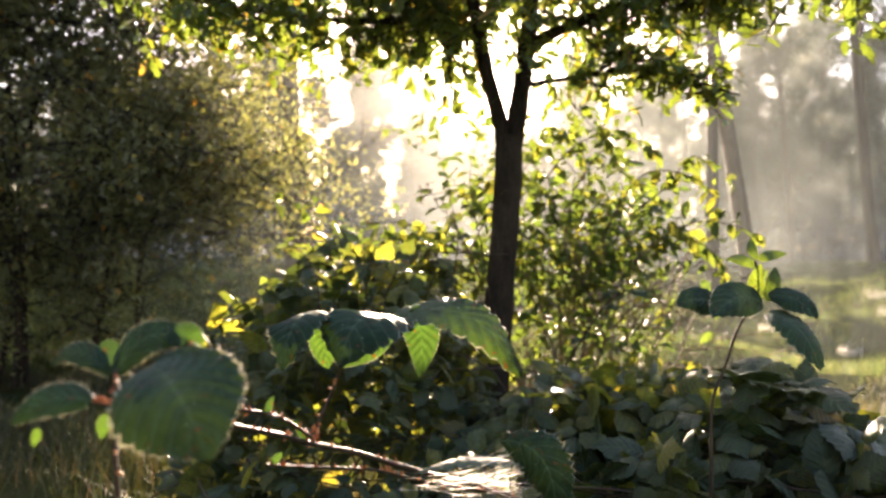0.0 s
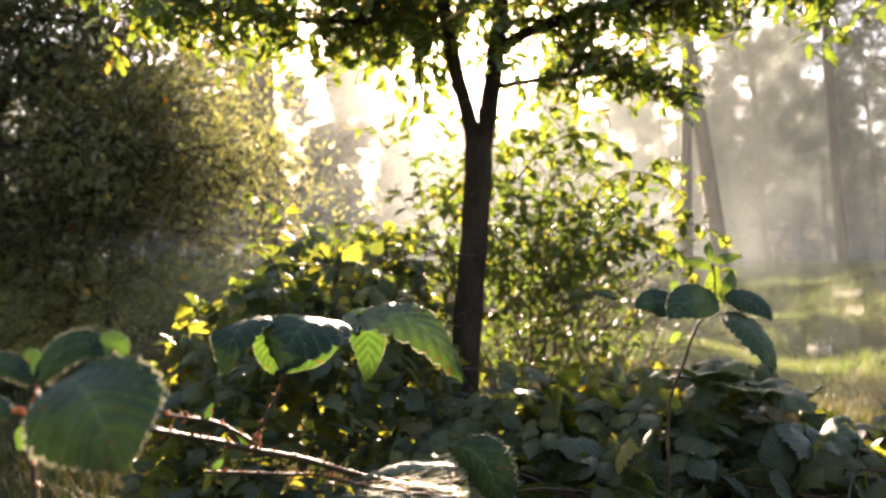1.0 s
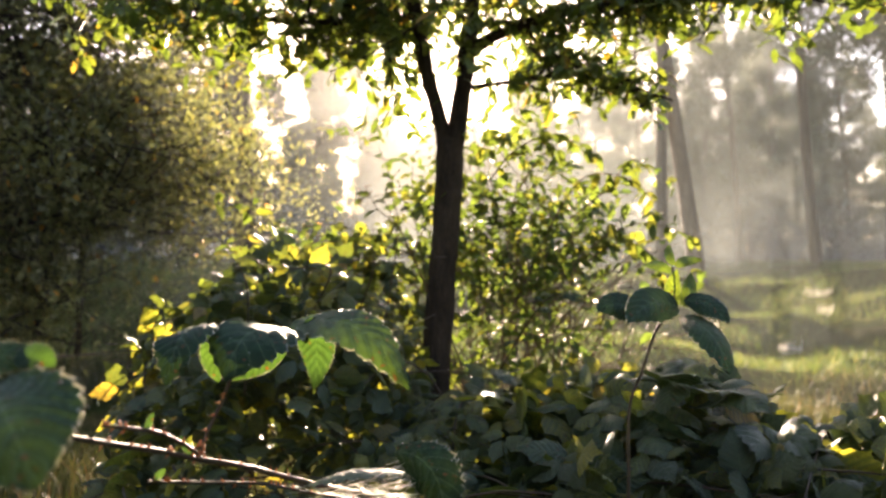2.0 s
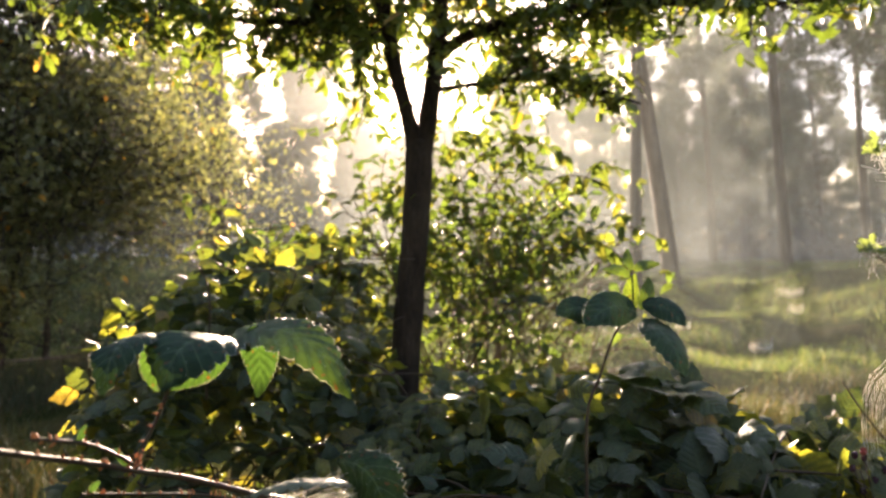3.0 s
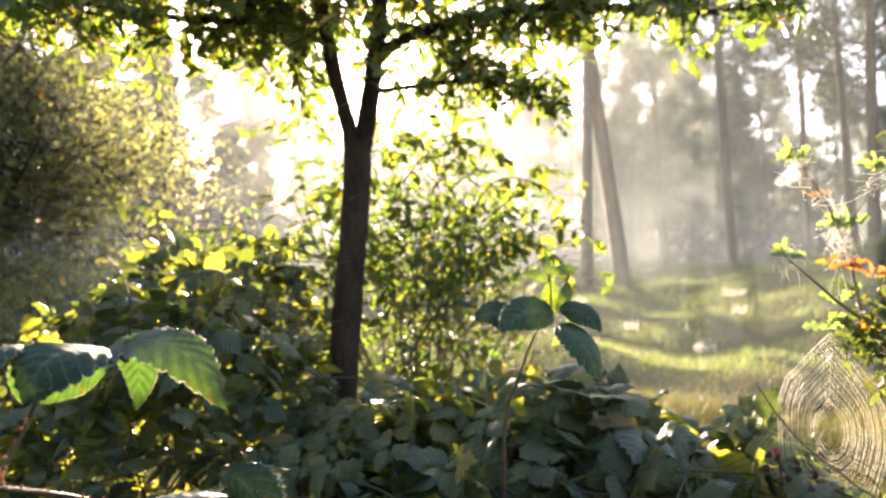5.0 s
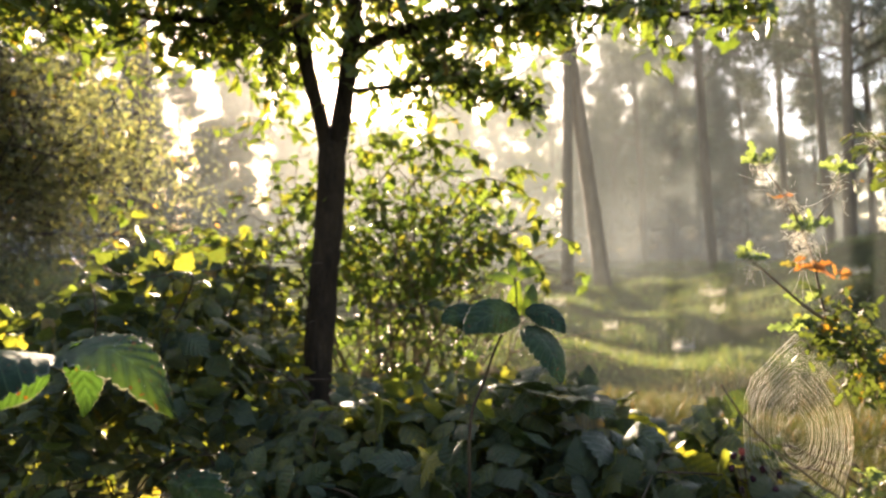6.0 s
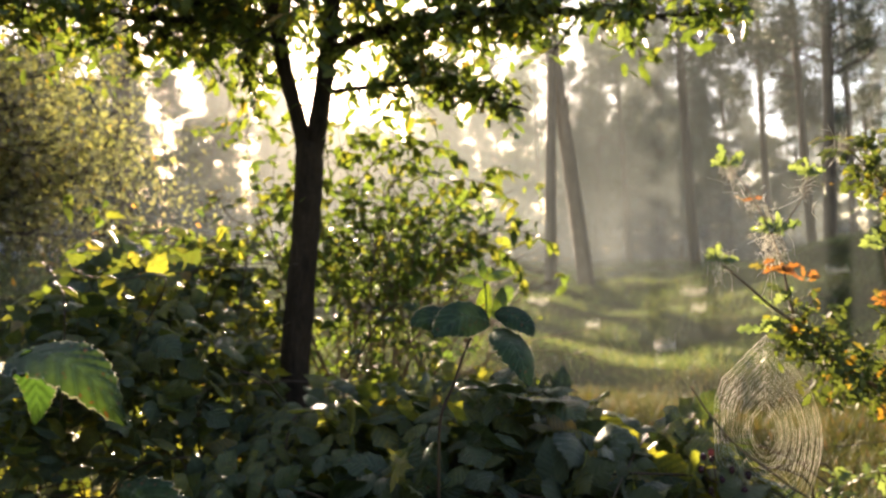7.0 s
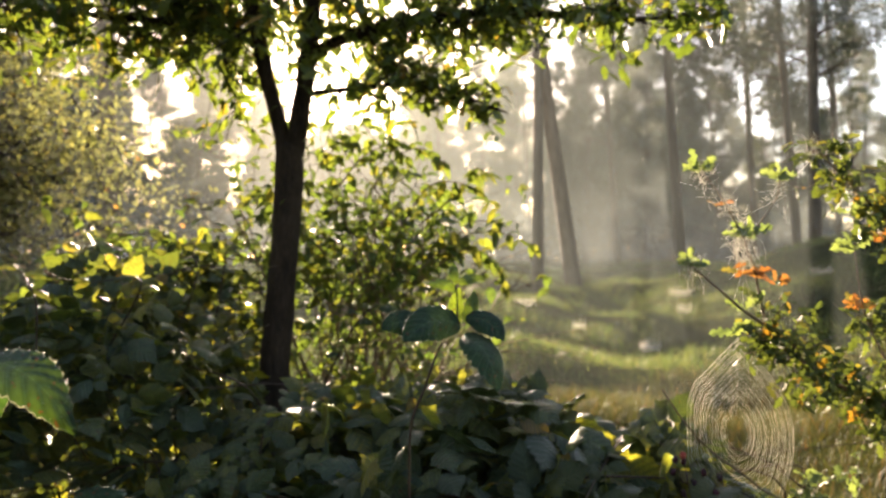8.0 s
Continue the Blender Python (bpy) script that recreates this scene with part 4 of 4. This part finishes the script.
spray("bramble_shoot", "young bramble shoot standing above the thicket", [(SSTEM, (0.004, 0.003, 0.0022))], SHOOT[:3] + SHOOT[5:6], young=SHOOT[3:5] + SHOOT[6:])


def build_cobweb():
    """Loose silk between the cane and its lowest leaf."""
    root = thing("cobweb", (0.0, 0.83, 0.81), "tangled white cobweb on a bramble leaf", "spider web")
    off = np.array((0.0, 0.83, 0.81))
    for k in range(46):
        a = np.array((rng.uniform(-0.11, 0.01), rng.uniform(0.80, 0.85), rng.uniform(0.797, 0.818)))
        b = np.array((rng.uniform(0.02, 0.05), rng.uniform(0.79, 0.84), rng.uniform(0.785, 0.85)))
        mid = (a + b) / 2 - np.array((0, 0, rng.uniform(0, 0.006)))
        piece("thread", tube(smooth_path([a, mid, b], 4) - off, (0.00013, 0.00013), 3), SILK, root)


build_cobweb()


def emergent(pts, leaf_len=0.05):
    """One cane that arches out of the thicket, with its leaves and dry flower heads."""
    root = thing("bramble_cane", tuple(pts[0]), "thin bramble cane arching out of the thicket", "bramble", "canes above the thicket")
    p = smooth_path(pts, 8) - np.array(pts[0])
    piece("cane", tube(p, (0.003, 0.0014), 6), CANE, root)
    for i in range(4, len(p), 3):
        side = 1 if i % 2 else -1
        way = np.array((side * rng.uniform(0.4, 1.0), rng.uniform(-0.6, 0.3), rng.uniform(-0.2, 0.35)))
        way /= np.linalg.norm(way)
        ln = leaf_len * rng.uniform(0.7, 1.3)
        b = p[i]
        piece("leaf", curved_leaf(b, b + way * ln * 0.6 + np.array((0, 0, 0.012)), b + way * ln - np.array((0, 0, ln * 0.3)), ln * 0.68, (rng.normal() * 0.4, -0.5, 1.0), 12, 7), BRAMBLE_EDGE, root)
    heads = []
    for k in range(7):
        c = p[-1] + rng.normal(size=3) * 0.014
        for d in unit(7):
            v, f = blade(0.011, 0.004, 1, 3, "strap", 0.2, 0.2)
            r = frames(d[None], unit(1))[0]
            heads.append((v @ r.T + c, f))
    piece("flower_head", join(heads), DRY_HEAD, root, "dry brown spent flower head", "stuff")


HAZEL_SHOOTS = [
    [(0.562, 3.700, 1.215), (0.716, 3.600, 1.461), (0.893, 3.500, 1.456), (1.034, 3.450, 1.335)],
    [(0.612, 3.600, 0.995), (0.815, 3.500, 1.187), (0.994, 3.450, 1.241), (1.199, 3.400, 1.177)],
    [(0.424, 3.800, 1.416), (0.533, 3.750, 1.584), (0.669, 3.700, 1.660), (0.805, 3.650, 1.579)],
    [(0.721, 3.600, 1.051), (0.905, 3.550, 1.162), (1.034, 3.500, 1.082), (1.065, 3.450, 0.964)],
    [(0.282, 3.800, 1.469), (0.392, 3.750, 1.608), (0.529, 3.700, 1.667), (0.619, 3.700, 1.603)],
    [(0.674, 3.700, 1.273), (0.827, 3.600, 1.409), (0.928, 3.550, 1.543), (1.002, 3.500, 1.512)],
]
EMERGE = [
    [(-0.464, 2.000, 0.70), (-0.459, 2.000, 0.954), (-0.488, 2.020, 1.038), (-0.523, 2.020, 1.081)],
    [(-0.394, 2.300, 0.80), (-0.285, 2.300, 1.031), (-0.395, 2.200, 1.033), (-0.471, 2.100, 1.051)],
    [(-0.268, 2.600, 0.80), (-0.180, 2.600, 1.060), (-0.272, 2.600, 1.172), (-0.412, 2.550, 1.178)],
    [(-0.155, 2.800, 0.85), (-0.118, 2.800, 1.159), (-0.189, 2.800, 1.250), (-0.230, 2.800, 1.321)],
    [(0.004, 3.000, 0.9), (-0.063, 3.000, 1.230), (-0.135, 2.900, 1.310), (-0.259, 2.800, 1.290)],
    [(0.220, 2.500, 0.65), (0.360, 2.300, 0.932), (0.439, 2.200, 0.965), (0.307, 2.100, 0.947)],
]
for pts in EMERGE:
    emergent(pts)
for pts in HAZEL_SHOOTS:
    p = smooth_path(pts, 8)
    root = thing("hazel_shoot", pts[0], "long arching shoot of the hazel with hanging leaves", "shrub", "shoots of the hazel")
    piece("stem", tube(p - p[0], (0.005, 0.0015), 6), TWIG_MAT, root)
    for i in range(3, len(p), 2):
        for k in range(2):
            way = p[i] - p[i - 1] + rng.normal(size=3) * 0.03 + np.array((0, 0, -0.02))
            way /= np.linalg.norm(way)
            ln = rng.uniform(0.05, 0.085)
            b = p[i] - p[0]
            piece("leaf", curved_leaf(b, b + way * ln * 0.55 + np.array((0, 0, 0.008)), b + way * ln - np.array((0, 0, ln * 0.25)), ln * 0.55, (rng.normal() * 0.5, -0.5, 0.8), 10, 5), HAZEL_ONE, root)


# ---- oak sapling and orb web ----
SAP_MAIN = [(1.9, 1.78, 0.0), (1.85, 1.76, 0.45), (1.798, 1.750, 0.684), (1.675, 1.740, 0.739), (1.560, 1.730, 0.792), (1.418, 1.700, 0.868), (1.337, 1.690, 0.939), (1.232, 1.660, 1.002), (1.164, 1.640, 1.049), (1.092, 1.630, 1.101)]
SAP_UP = [(1.329, 1.690, 0.939), (1.307, 1.690, 0.993), (1.279, 1.680, 1.089), (1.254, 1.680, 1.156), (1.222, 1.670, 1.210), (1.173, 1.660, 1.275), (1.128, 1.660, 1.327)]
SAP_UP2 = [(1.257, 1.680, 1.154), (1.298, 1.690, 1.205), (1.348, 1.700, 1.269), (1.362, 1.710, 1.319)]
SAP_R = [(1.85, 1.76, 0.45), (1.95, 1.85, 0.9), (1.90, 1.88, 1.1), (1.814, 1.850, 1.183), (1.674, 1.800, 1.269), (1.579, 1.780, 1.339), (1.492, 1.770, 1.405)]
SAP_R2 = [(1.75, 1.76, 0.71), (1.722, 1.800, 0.853), (1.652, 1.780, 0.958), (1.620, 1.770, 1.061), (1.607, 1.770, 1.149)]
DRY = [(1.021, 1.620, 0.818), (1.083, 1.640, 0.742), (1.174, 1.680, 0.659), (1.313, 1.720, 0.562), (1.422, 1.750, 0.451), (1.5, 1.8, 0.0)]


TWIG_TIPS = [
    ((1.125, 1.660, 1.324), 6, 0.036, 0), ((1.359, 1.710, 1.314), 6, 0.036, 0), ((1.254, 1.680, 1.173), 8, 0.038, 0), ((1.095, 1.630, 1.101), 7, 0.032, 0),
    ((1.283, 1.680, 1.078), 6, 0.032, 2), ((1.225, 1.680, 1.086), 3, 0.03, 2), ((1.342, 1.690, 1.059), 3, 0.036, 2), ((1.179, 1.670, 1.246), 2, 0.02, 2),
    ((1.607, 1.770, 1.155), 5, 0.048, 0), ((1.628, 1.780, 0.995), 7, 0.036, 2), ((1.293, 1.690, 0.928), 4, 0.045, 1), ((1.235, 1.690, 0.939), 2, 0.042, 3),
    ((1.270, 1.690, 1.000), 2, 0.036, 3), ((1.595, 1.780, 1.244), 2, 0.05, 3), ((1.686, 1.790, 1.246), 7, 0.038, 1), ((1.691, 1.790, 1.180), 5, 0.036, 2),
]
OAK_FINE = [mesh_of("oak_leaf", *blade(1, 0.56, 16, 5, "lobed", f, d, 0, 0, w)) for f, d, w in ((0.15, 0.1, 0.05), (0.3, 0.3, 0.08), (-0.1, 0.3, 0.06))]


def leaf_piece(root, at, way, up, size, mat):
    """One oak leaf as a part: shared shapes, one copy for each colour."""
    k = int(rng.integers(0, 3))
    key = (k, mat.name)
    if key not in FINE:
        FINE[key] = OAK_FINE[k].copy()
        FINE[key].materials.append(mat)
    r = frames(np.array(way)[None], np.array(up)[None])[0]
    m = Matrix.Translation(at) @ Matrix(r.tolist()).to_4x4() @ Matrix.Scale(size, 4)
    piece("leaf", FINE[key], None, root, m=m)


FINE = {}


def build_sapling():
    root = thing("oak_sapling", (1.9, 1.78, 0), "oak sapling with green, yellow and orange lobed leaves", "sapling")
    off = np.array((1.9, 1.78, 0))
    for pts, r in ((SAP_MAIN, (0.009, 0.006, 0.002)), (SAP_UP, (0.004, 0.0015)), (SAP_UP2, (0.0025, 0.0012)), (SAP_R, (0.006, 0.002)), (SAP_R2, (0.004, 0.0015))):
        piece("branch", tube(smooth_path(pts) - off, r, 7, 0.1), TWIG_MAT, root)
    tints = (SAP_GREEN, TURNING_ONE, SAP_ORANGE, SAP_GREEN)
    for at, count, size, tint in TWIG_TIPS:
        for k in range(count * 3 // 2):
            a = k * 2.4 + rng.uniform(0, 0.6)
            way = np.array((math.cos(a), 0.5 * math.sin(a), rng.uniform(0.0, 1.1)))
            leaf_piece(root, np.array(at) - off + rng.normal(size=3) * 0.006, way, (rng.normal() * 0.5, -1.0, 0.5), (1.1 if tint == 2 else 1.2) * size * rng.uniform(0.75, 1.2), tints[tint])
    limbs = []
    for pts, lo, hi, count in ((SAP_MAIN, 0.25, 0.72, 120), (SAP_R, 0.45, 1.0, 60), (SAP_R2, 0.1, 0.6, 24)):
        p = smooth_path(pts) - off
        for _ in range(count):
            i = int(rng.uniform(lo, hi) * (len(p) - 1))
            limbs += grow(p[i], rng.normal(size=3) * np.array((1, 0.5, 0.8)) + np.array((0.2, 0, 0.1)), rng.uniform(0.05, 0.14), 0.0014, 0, 0.5, 0, 0, 0.4, 4)
    v, f = join([tube(p, (0.0014, 0.0008), 4) for p, _, _ in limbs])
    piece("twiggery", (v, f), TWIG_MAT, root, kind="stuff")
    for p, _, _ in limbs:
        for k in range(5):
            b = p[rng.integers(1, len(p))]
            leaf_piece(root, b, unit(1)[0] + np.array((0, 0, 0.15)), (rng.normal() * 0.5, -0.7, 0.9), 0.04 * rng.uniform(0.7, 1.3), TURNING_ONE)


def build_twig_silk():
    """Dewy silk wound round the twig ends, with a few threads slung between them."""
    root = thing("cobweb", (1.25, 1.68, 1.15), "wispy white cobweb over the sapling's top twigs", "spider web")
    off = np.array((1.25, 1.68, 1.15))
    for at, count, reach in (((1.245, 1.675, 1.165), 90, 0.026), ((1.255, 1.68, 1.115), 50, 0.02), ((1.13, 1.655, 1.31), 45, 0.02), ((1.095, 1.63, 1.098), 60, 0.02), ((1.19, 1.66, 1.24), 30, 0.022), ((1.35, 1.705, 1.28), 25, 0.024), ((1.49, 1.77, 1.4), 40, 0.024)):
        for k in range(count):
            a = np.array(at) + rng.normal(size=3) * reach * np.array((0.6, 0.4, 0.7))
            b = a + rng.normal(size=3) * reach * np.array((0.8, 0.4, 0.9))
            piece("thread", tube(np.array([a, (a + b) / 2 + rng.normal(size=3) * 0.004, b]) - off, (0.0003, 0.0003), 3), SILK, root)
    for a, b in (((1.19, 1.66, 1.25), (1.3, 1.69, 1.2)), ((1.2, 1.66, 1.22), (1.34, 1.7, 1.26)), ((1.25, 1.68, 1.1), (1.22, 1.67, 1.02)), ((1.25, 1.68, 1.1), (1.245, 1.67, 1.01)), ((1.25, 1.68, 1.1), (1.27, 1.67, 1.015)), ((1.36, 1.71, 1.3), (1.5, 1.77, 1.39))):
        a, b = np.array(a), np.array(b)
        piece("thread", tube(smooth_path([a, (a + b) / 2 - np.array((0, 0, 0.01)), b], 5) - off, (0.0003, 0.0003), 3), SILK, root)


def build_berries():
    root = thing("blackberry_cluster", (1.13, 1.66, 0.5), "cluster of black and red ripening blackberries", "berries")
    for at in ((1.095, 0.656), (1.077, 0.646), (1.100, 0.640), (1.073, 0.616), (1.152, 0.611), (1.192, 0.597), (1.124, 0.590), (1.143, 0.575), (1.101, 0.563), (1.172, 0.569)):
        c = np.array((at[0] - 1.13, rng.uniform(-0.02, 0.02), at[1] - 0.5))
        bm = bmesh.new()
        bmesh.ops.create_icosphere(bm, subdivisions=4, radius=1.0)
        drupes = unit(30)
        for vert in bm.verts:
            d = np.array(vert.co)
            near_by = float(np.max(drupes @ d))
            r = 0.0056 + 0.0024 * math.sqrt(max(0.0, 1 - ((1 - near_by) / 0.075) ** 2))
            vert.co = Vector(d * r * np.array((1.0, 1.0, 1.2)) + c)
        me = bpy.data.meshes.new("berry")
        bm.to_mesh(me)
        bm.free()
        piece("berry", me, BERRY_RED if at[1] > 0.65 else BERRY, root)
        piece("stalk", tube(smooth_path([c, c * 0.6 + np.array((0, 0, -0.01)), (0.02, 0, -0.1)], 4), (0.0008, 0.0012), 5), CANE, root)


def build_sprouts():
    def one(name, label, pts, size, count, mat):
        root = thing(name, tuple(pts[0]), label, "sprout")
        p = smooth_path(pts, 6) - np.array(pts[0])
        piece("stem", tube(p, (0.0022, 0.001), 6), TWIG_MAT, root)
        for k in range(count):
            i = int(rng.uniform(0.55, 1) * (len(p) - 1))
            leaf_piece(root, p[i], unit(1)[0] + np.array((0, 0, 0.3)), (0, -0.5, 1.0), size * rng.uniform(0.7, 1.3), mat)
    one("oak_sprout", "low oak sprout with sunlit green leaves", [(1.44, 1.75, 0), (1.44, 1.75, 0.38), (1.462, 1.75, 0.49), (1.47, 1.75, 0.545), (1.455, 1.75, 0.59)], 0.045, 12, SAP_GREEN)
    one("oak_sprout", "low oak sprout with sunlit green leaves", [(1.453, 1.75, 0), (1.453, 1.75, 0.408), (1.490, 1.76, 0.531), (1.559, 1.77, 0.562), (1.614, 1.78, 0.568)], 0.05, 14, SAP_GREEN)
    one("tall_stalk", "thin upright stalk with small green leaves", [(1.55, 1.78, 0), (1.583, 1.78, 0.391), (1.606, 1.78, 0.507), (1.638, 1.78, 0.622), (1.661, 1.78, 0.731)], 0.022, 12, SAP_GREEN)


def build_grass_webs():
    """Small dewy sheet webs slung in the grass."""
    for cx, cy, w in ((3.88, 8.35, 0.13), (2.9, 10.4, 0.16), (5.5, 11.0, 0.2), (6.9, 9.6, 0.16), (3.3, 9.2, 0.09), (5.0, 9.8, 0.1)):
        cz = float(ground_z(cx, cy)) + 0.17
        root = thing("sheet_web", (cx, cy, cz), "small dewy white sheet web slung in grass", "spider web", "webs in the grass")
        rings = []
        for k in range(44):
            a, b = rng.uniform(0, 6.28), rng.uniform(0, 6.28)
            p, q = np.array((math.cos(a) * w, math.sin(a) * w * 0.7, rng.normal() * 0.05)), np.array((math.cos(b) * w, math.sin(b) * w * 0.7, rng.normal() * 0.03))
            rings.append(tube(np.array([p, (p + q) / 2 - np.array((0, 0, 0.04)), q]), (0.0013, 0.0013), 3))
        piece("silk", join(rings), SILK, root)


rng = np.random.default_rng(34)
build_grass_webs()


def build_web():
    hub = np.array((1.304, 1.80, 0.672))
    root = thing("orb_web", tuple(hub), "dewy orb spider web strung below the oak sapling", "spider web")
    ex, ez = np.array((1.0, 0.12, 0.0)), np.array((0.0, 0.08, 1.0))
    # outline of the web about its hub, clockwise from the top
    ends = [(0.014, 0.232), (0.052, 0.19), (0.092, 0.148), (0.13, 0.10), (0.152, 0.056), (0.163, 0.0), (0.162, -0.05), (0.15, -0.095), (0.12, -0.165), (0.06, -0.205), (0.0, -0.215), (-0.05, -0.19), (-0.105, -0.127), (-0.136, -0.055), (-0.138, 0.02), (-0.134, 0.08), (-0.112, 0.13), (-0.085, 0.15), (-0.04, 0.19)]
    n = 38
    ex2 = np.array(ends + [ends[0]])
    spokes = []
    for k in range(n):
        u = k / n * len(ends)
        i = int(u)
        spokes.append((ex2[i] + (ex2[i + 1] - ex2[i]) * (u - i)) * 1.04)
    at = lambda q: ex * q[0] + ez * q[1]
    for s in spokes:
        piece("radial_thread", tube(np.array([at(s * 0.18), at(s * 0.55), at(s)]), (0.00013, 0.00013), 3), SILK, root)
    turns = []
    for ring in range(20):
        u = 0.24 + 0.74 * (ring + 0.25 * math.sin(ring * 2.3)) / 19
        for k in range(n):
            a, b = spokes[k] * (u + 0.02 * k / n), spokes[(k + 1) % n] * (u + 0.02 * (k + 1) / n)
            mid = (a + b) / 2 * 0.985
            if noise.noise(Vector((a[0] * 24, a[1] * 24, ring * 0.3))) < 0.55:
                turns.append(tube(np.array([at(a), at(mid), at(b)]), (0.00038, 0.00038), 3))
    piece("spiral_thread", join(turns), SILK, root, kind="stuff")
    frame_pts = [at(np.array(e) * 1.04) for e in ends + ends[:1]]
    piece("frame_thread", tube(np.array(frame_pts), (0.00035, 0.00035), 3), SILK, root)


build_sapling()
build_twig_silk()
build_berries()
build_sprouts()
build_web()
dry = thing("dead_stalk", (1.5, 1.8, 0), "thin bare dead stalk leaning past the web", "stalk")
piece("stem", tube(smooth_path(DRY) - np.array((1.5, 1.8, 0)), (0.0018, 0.003, 0.003), 6), TWIG_MAT, dry)
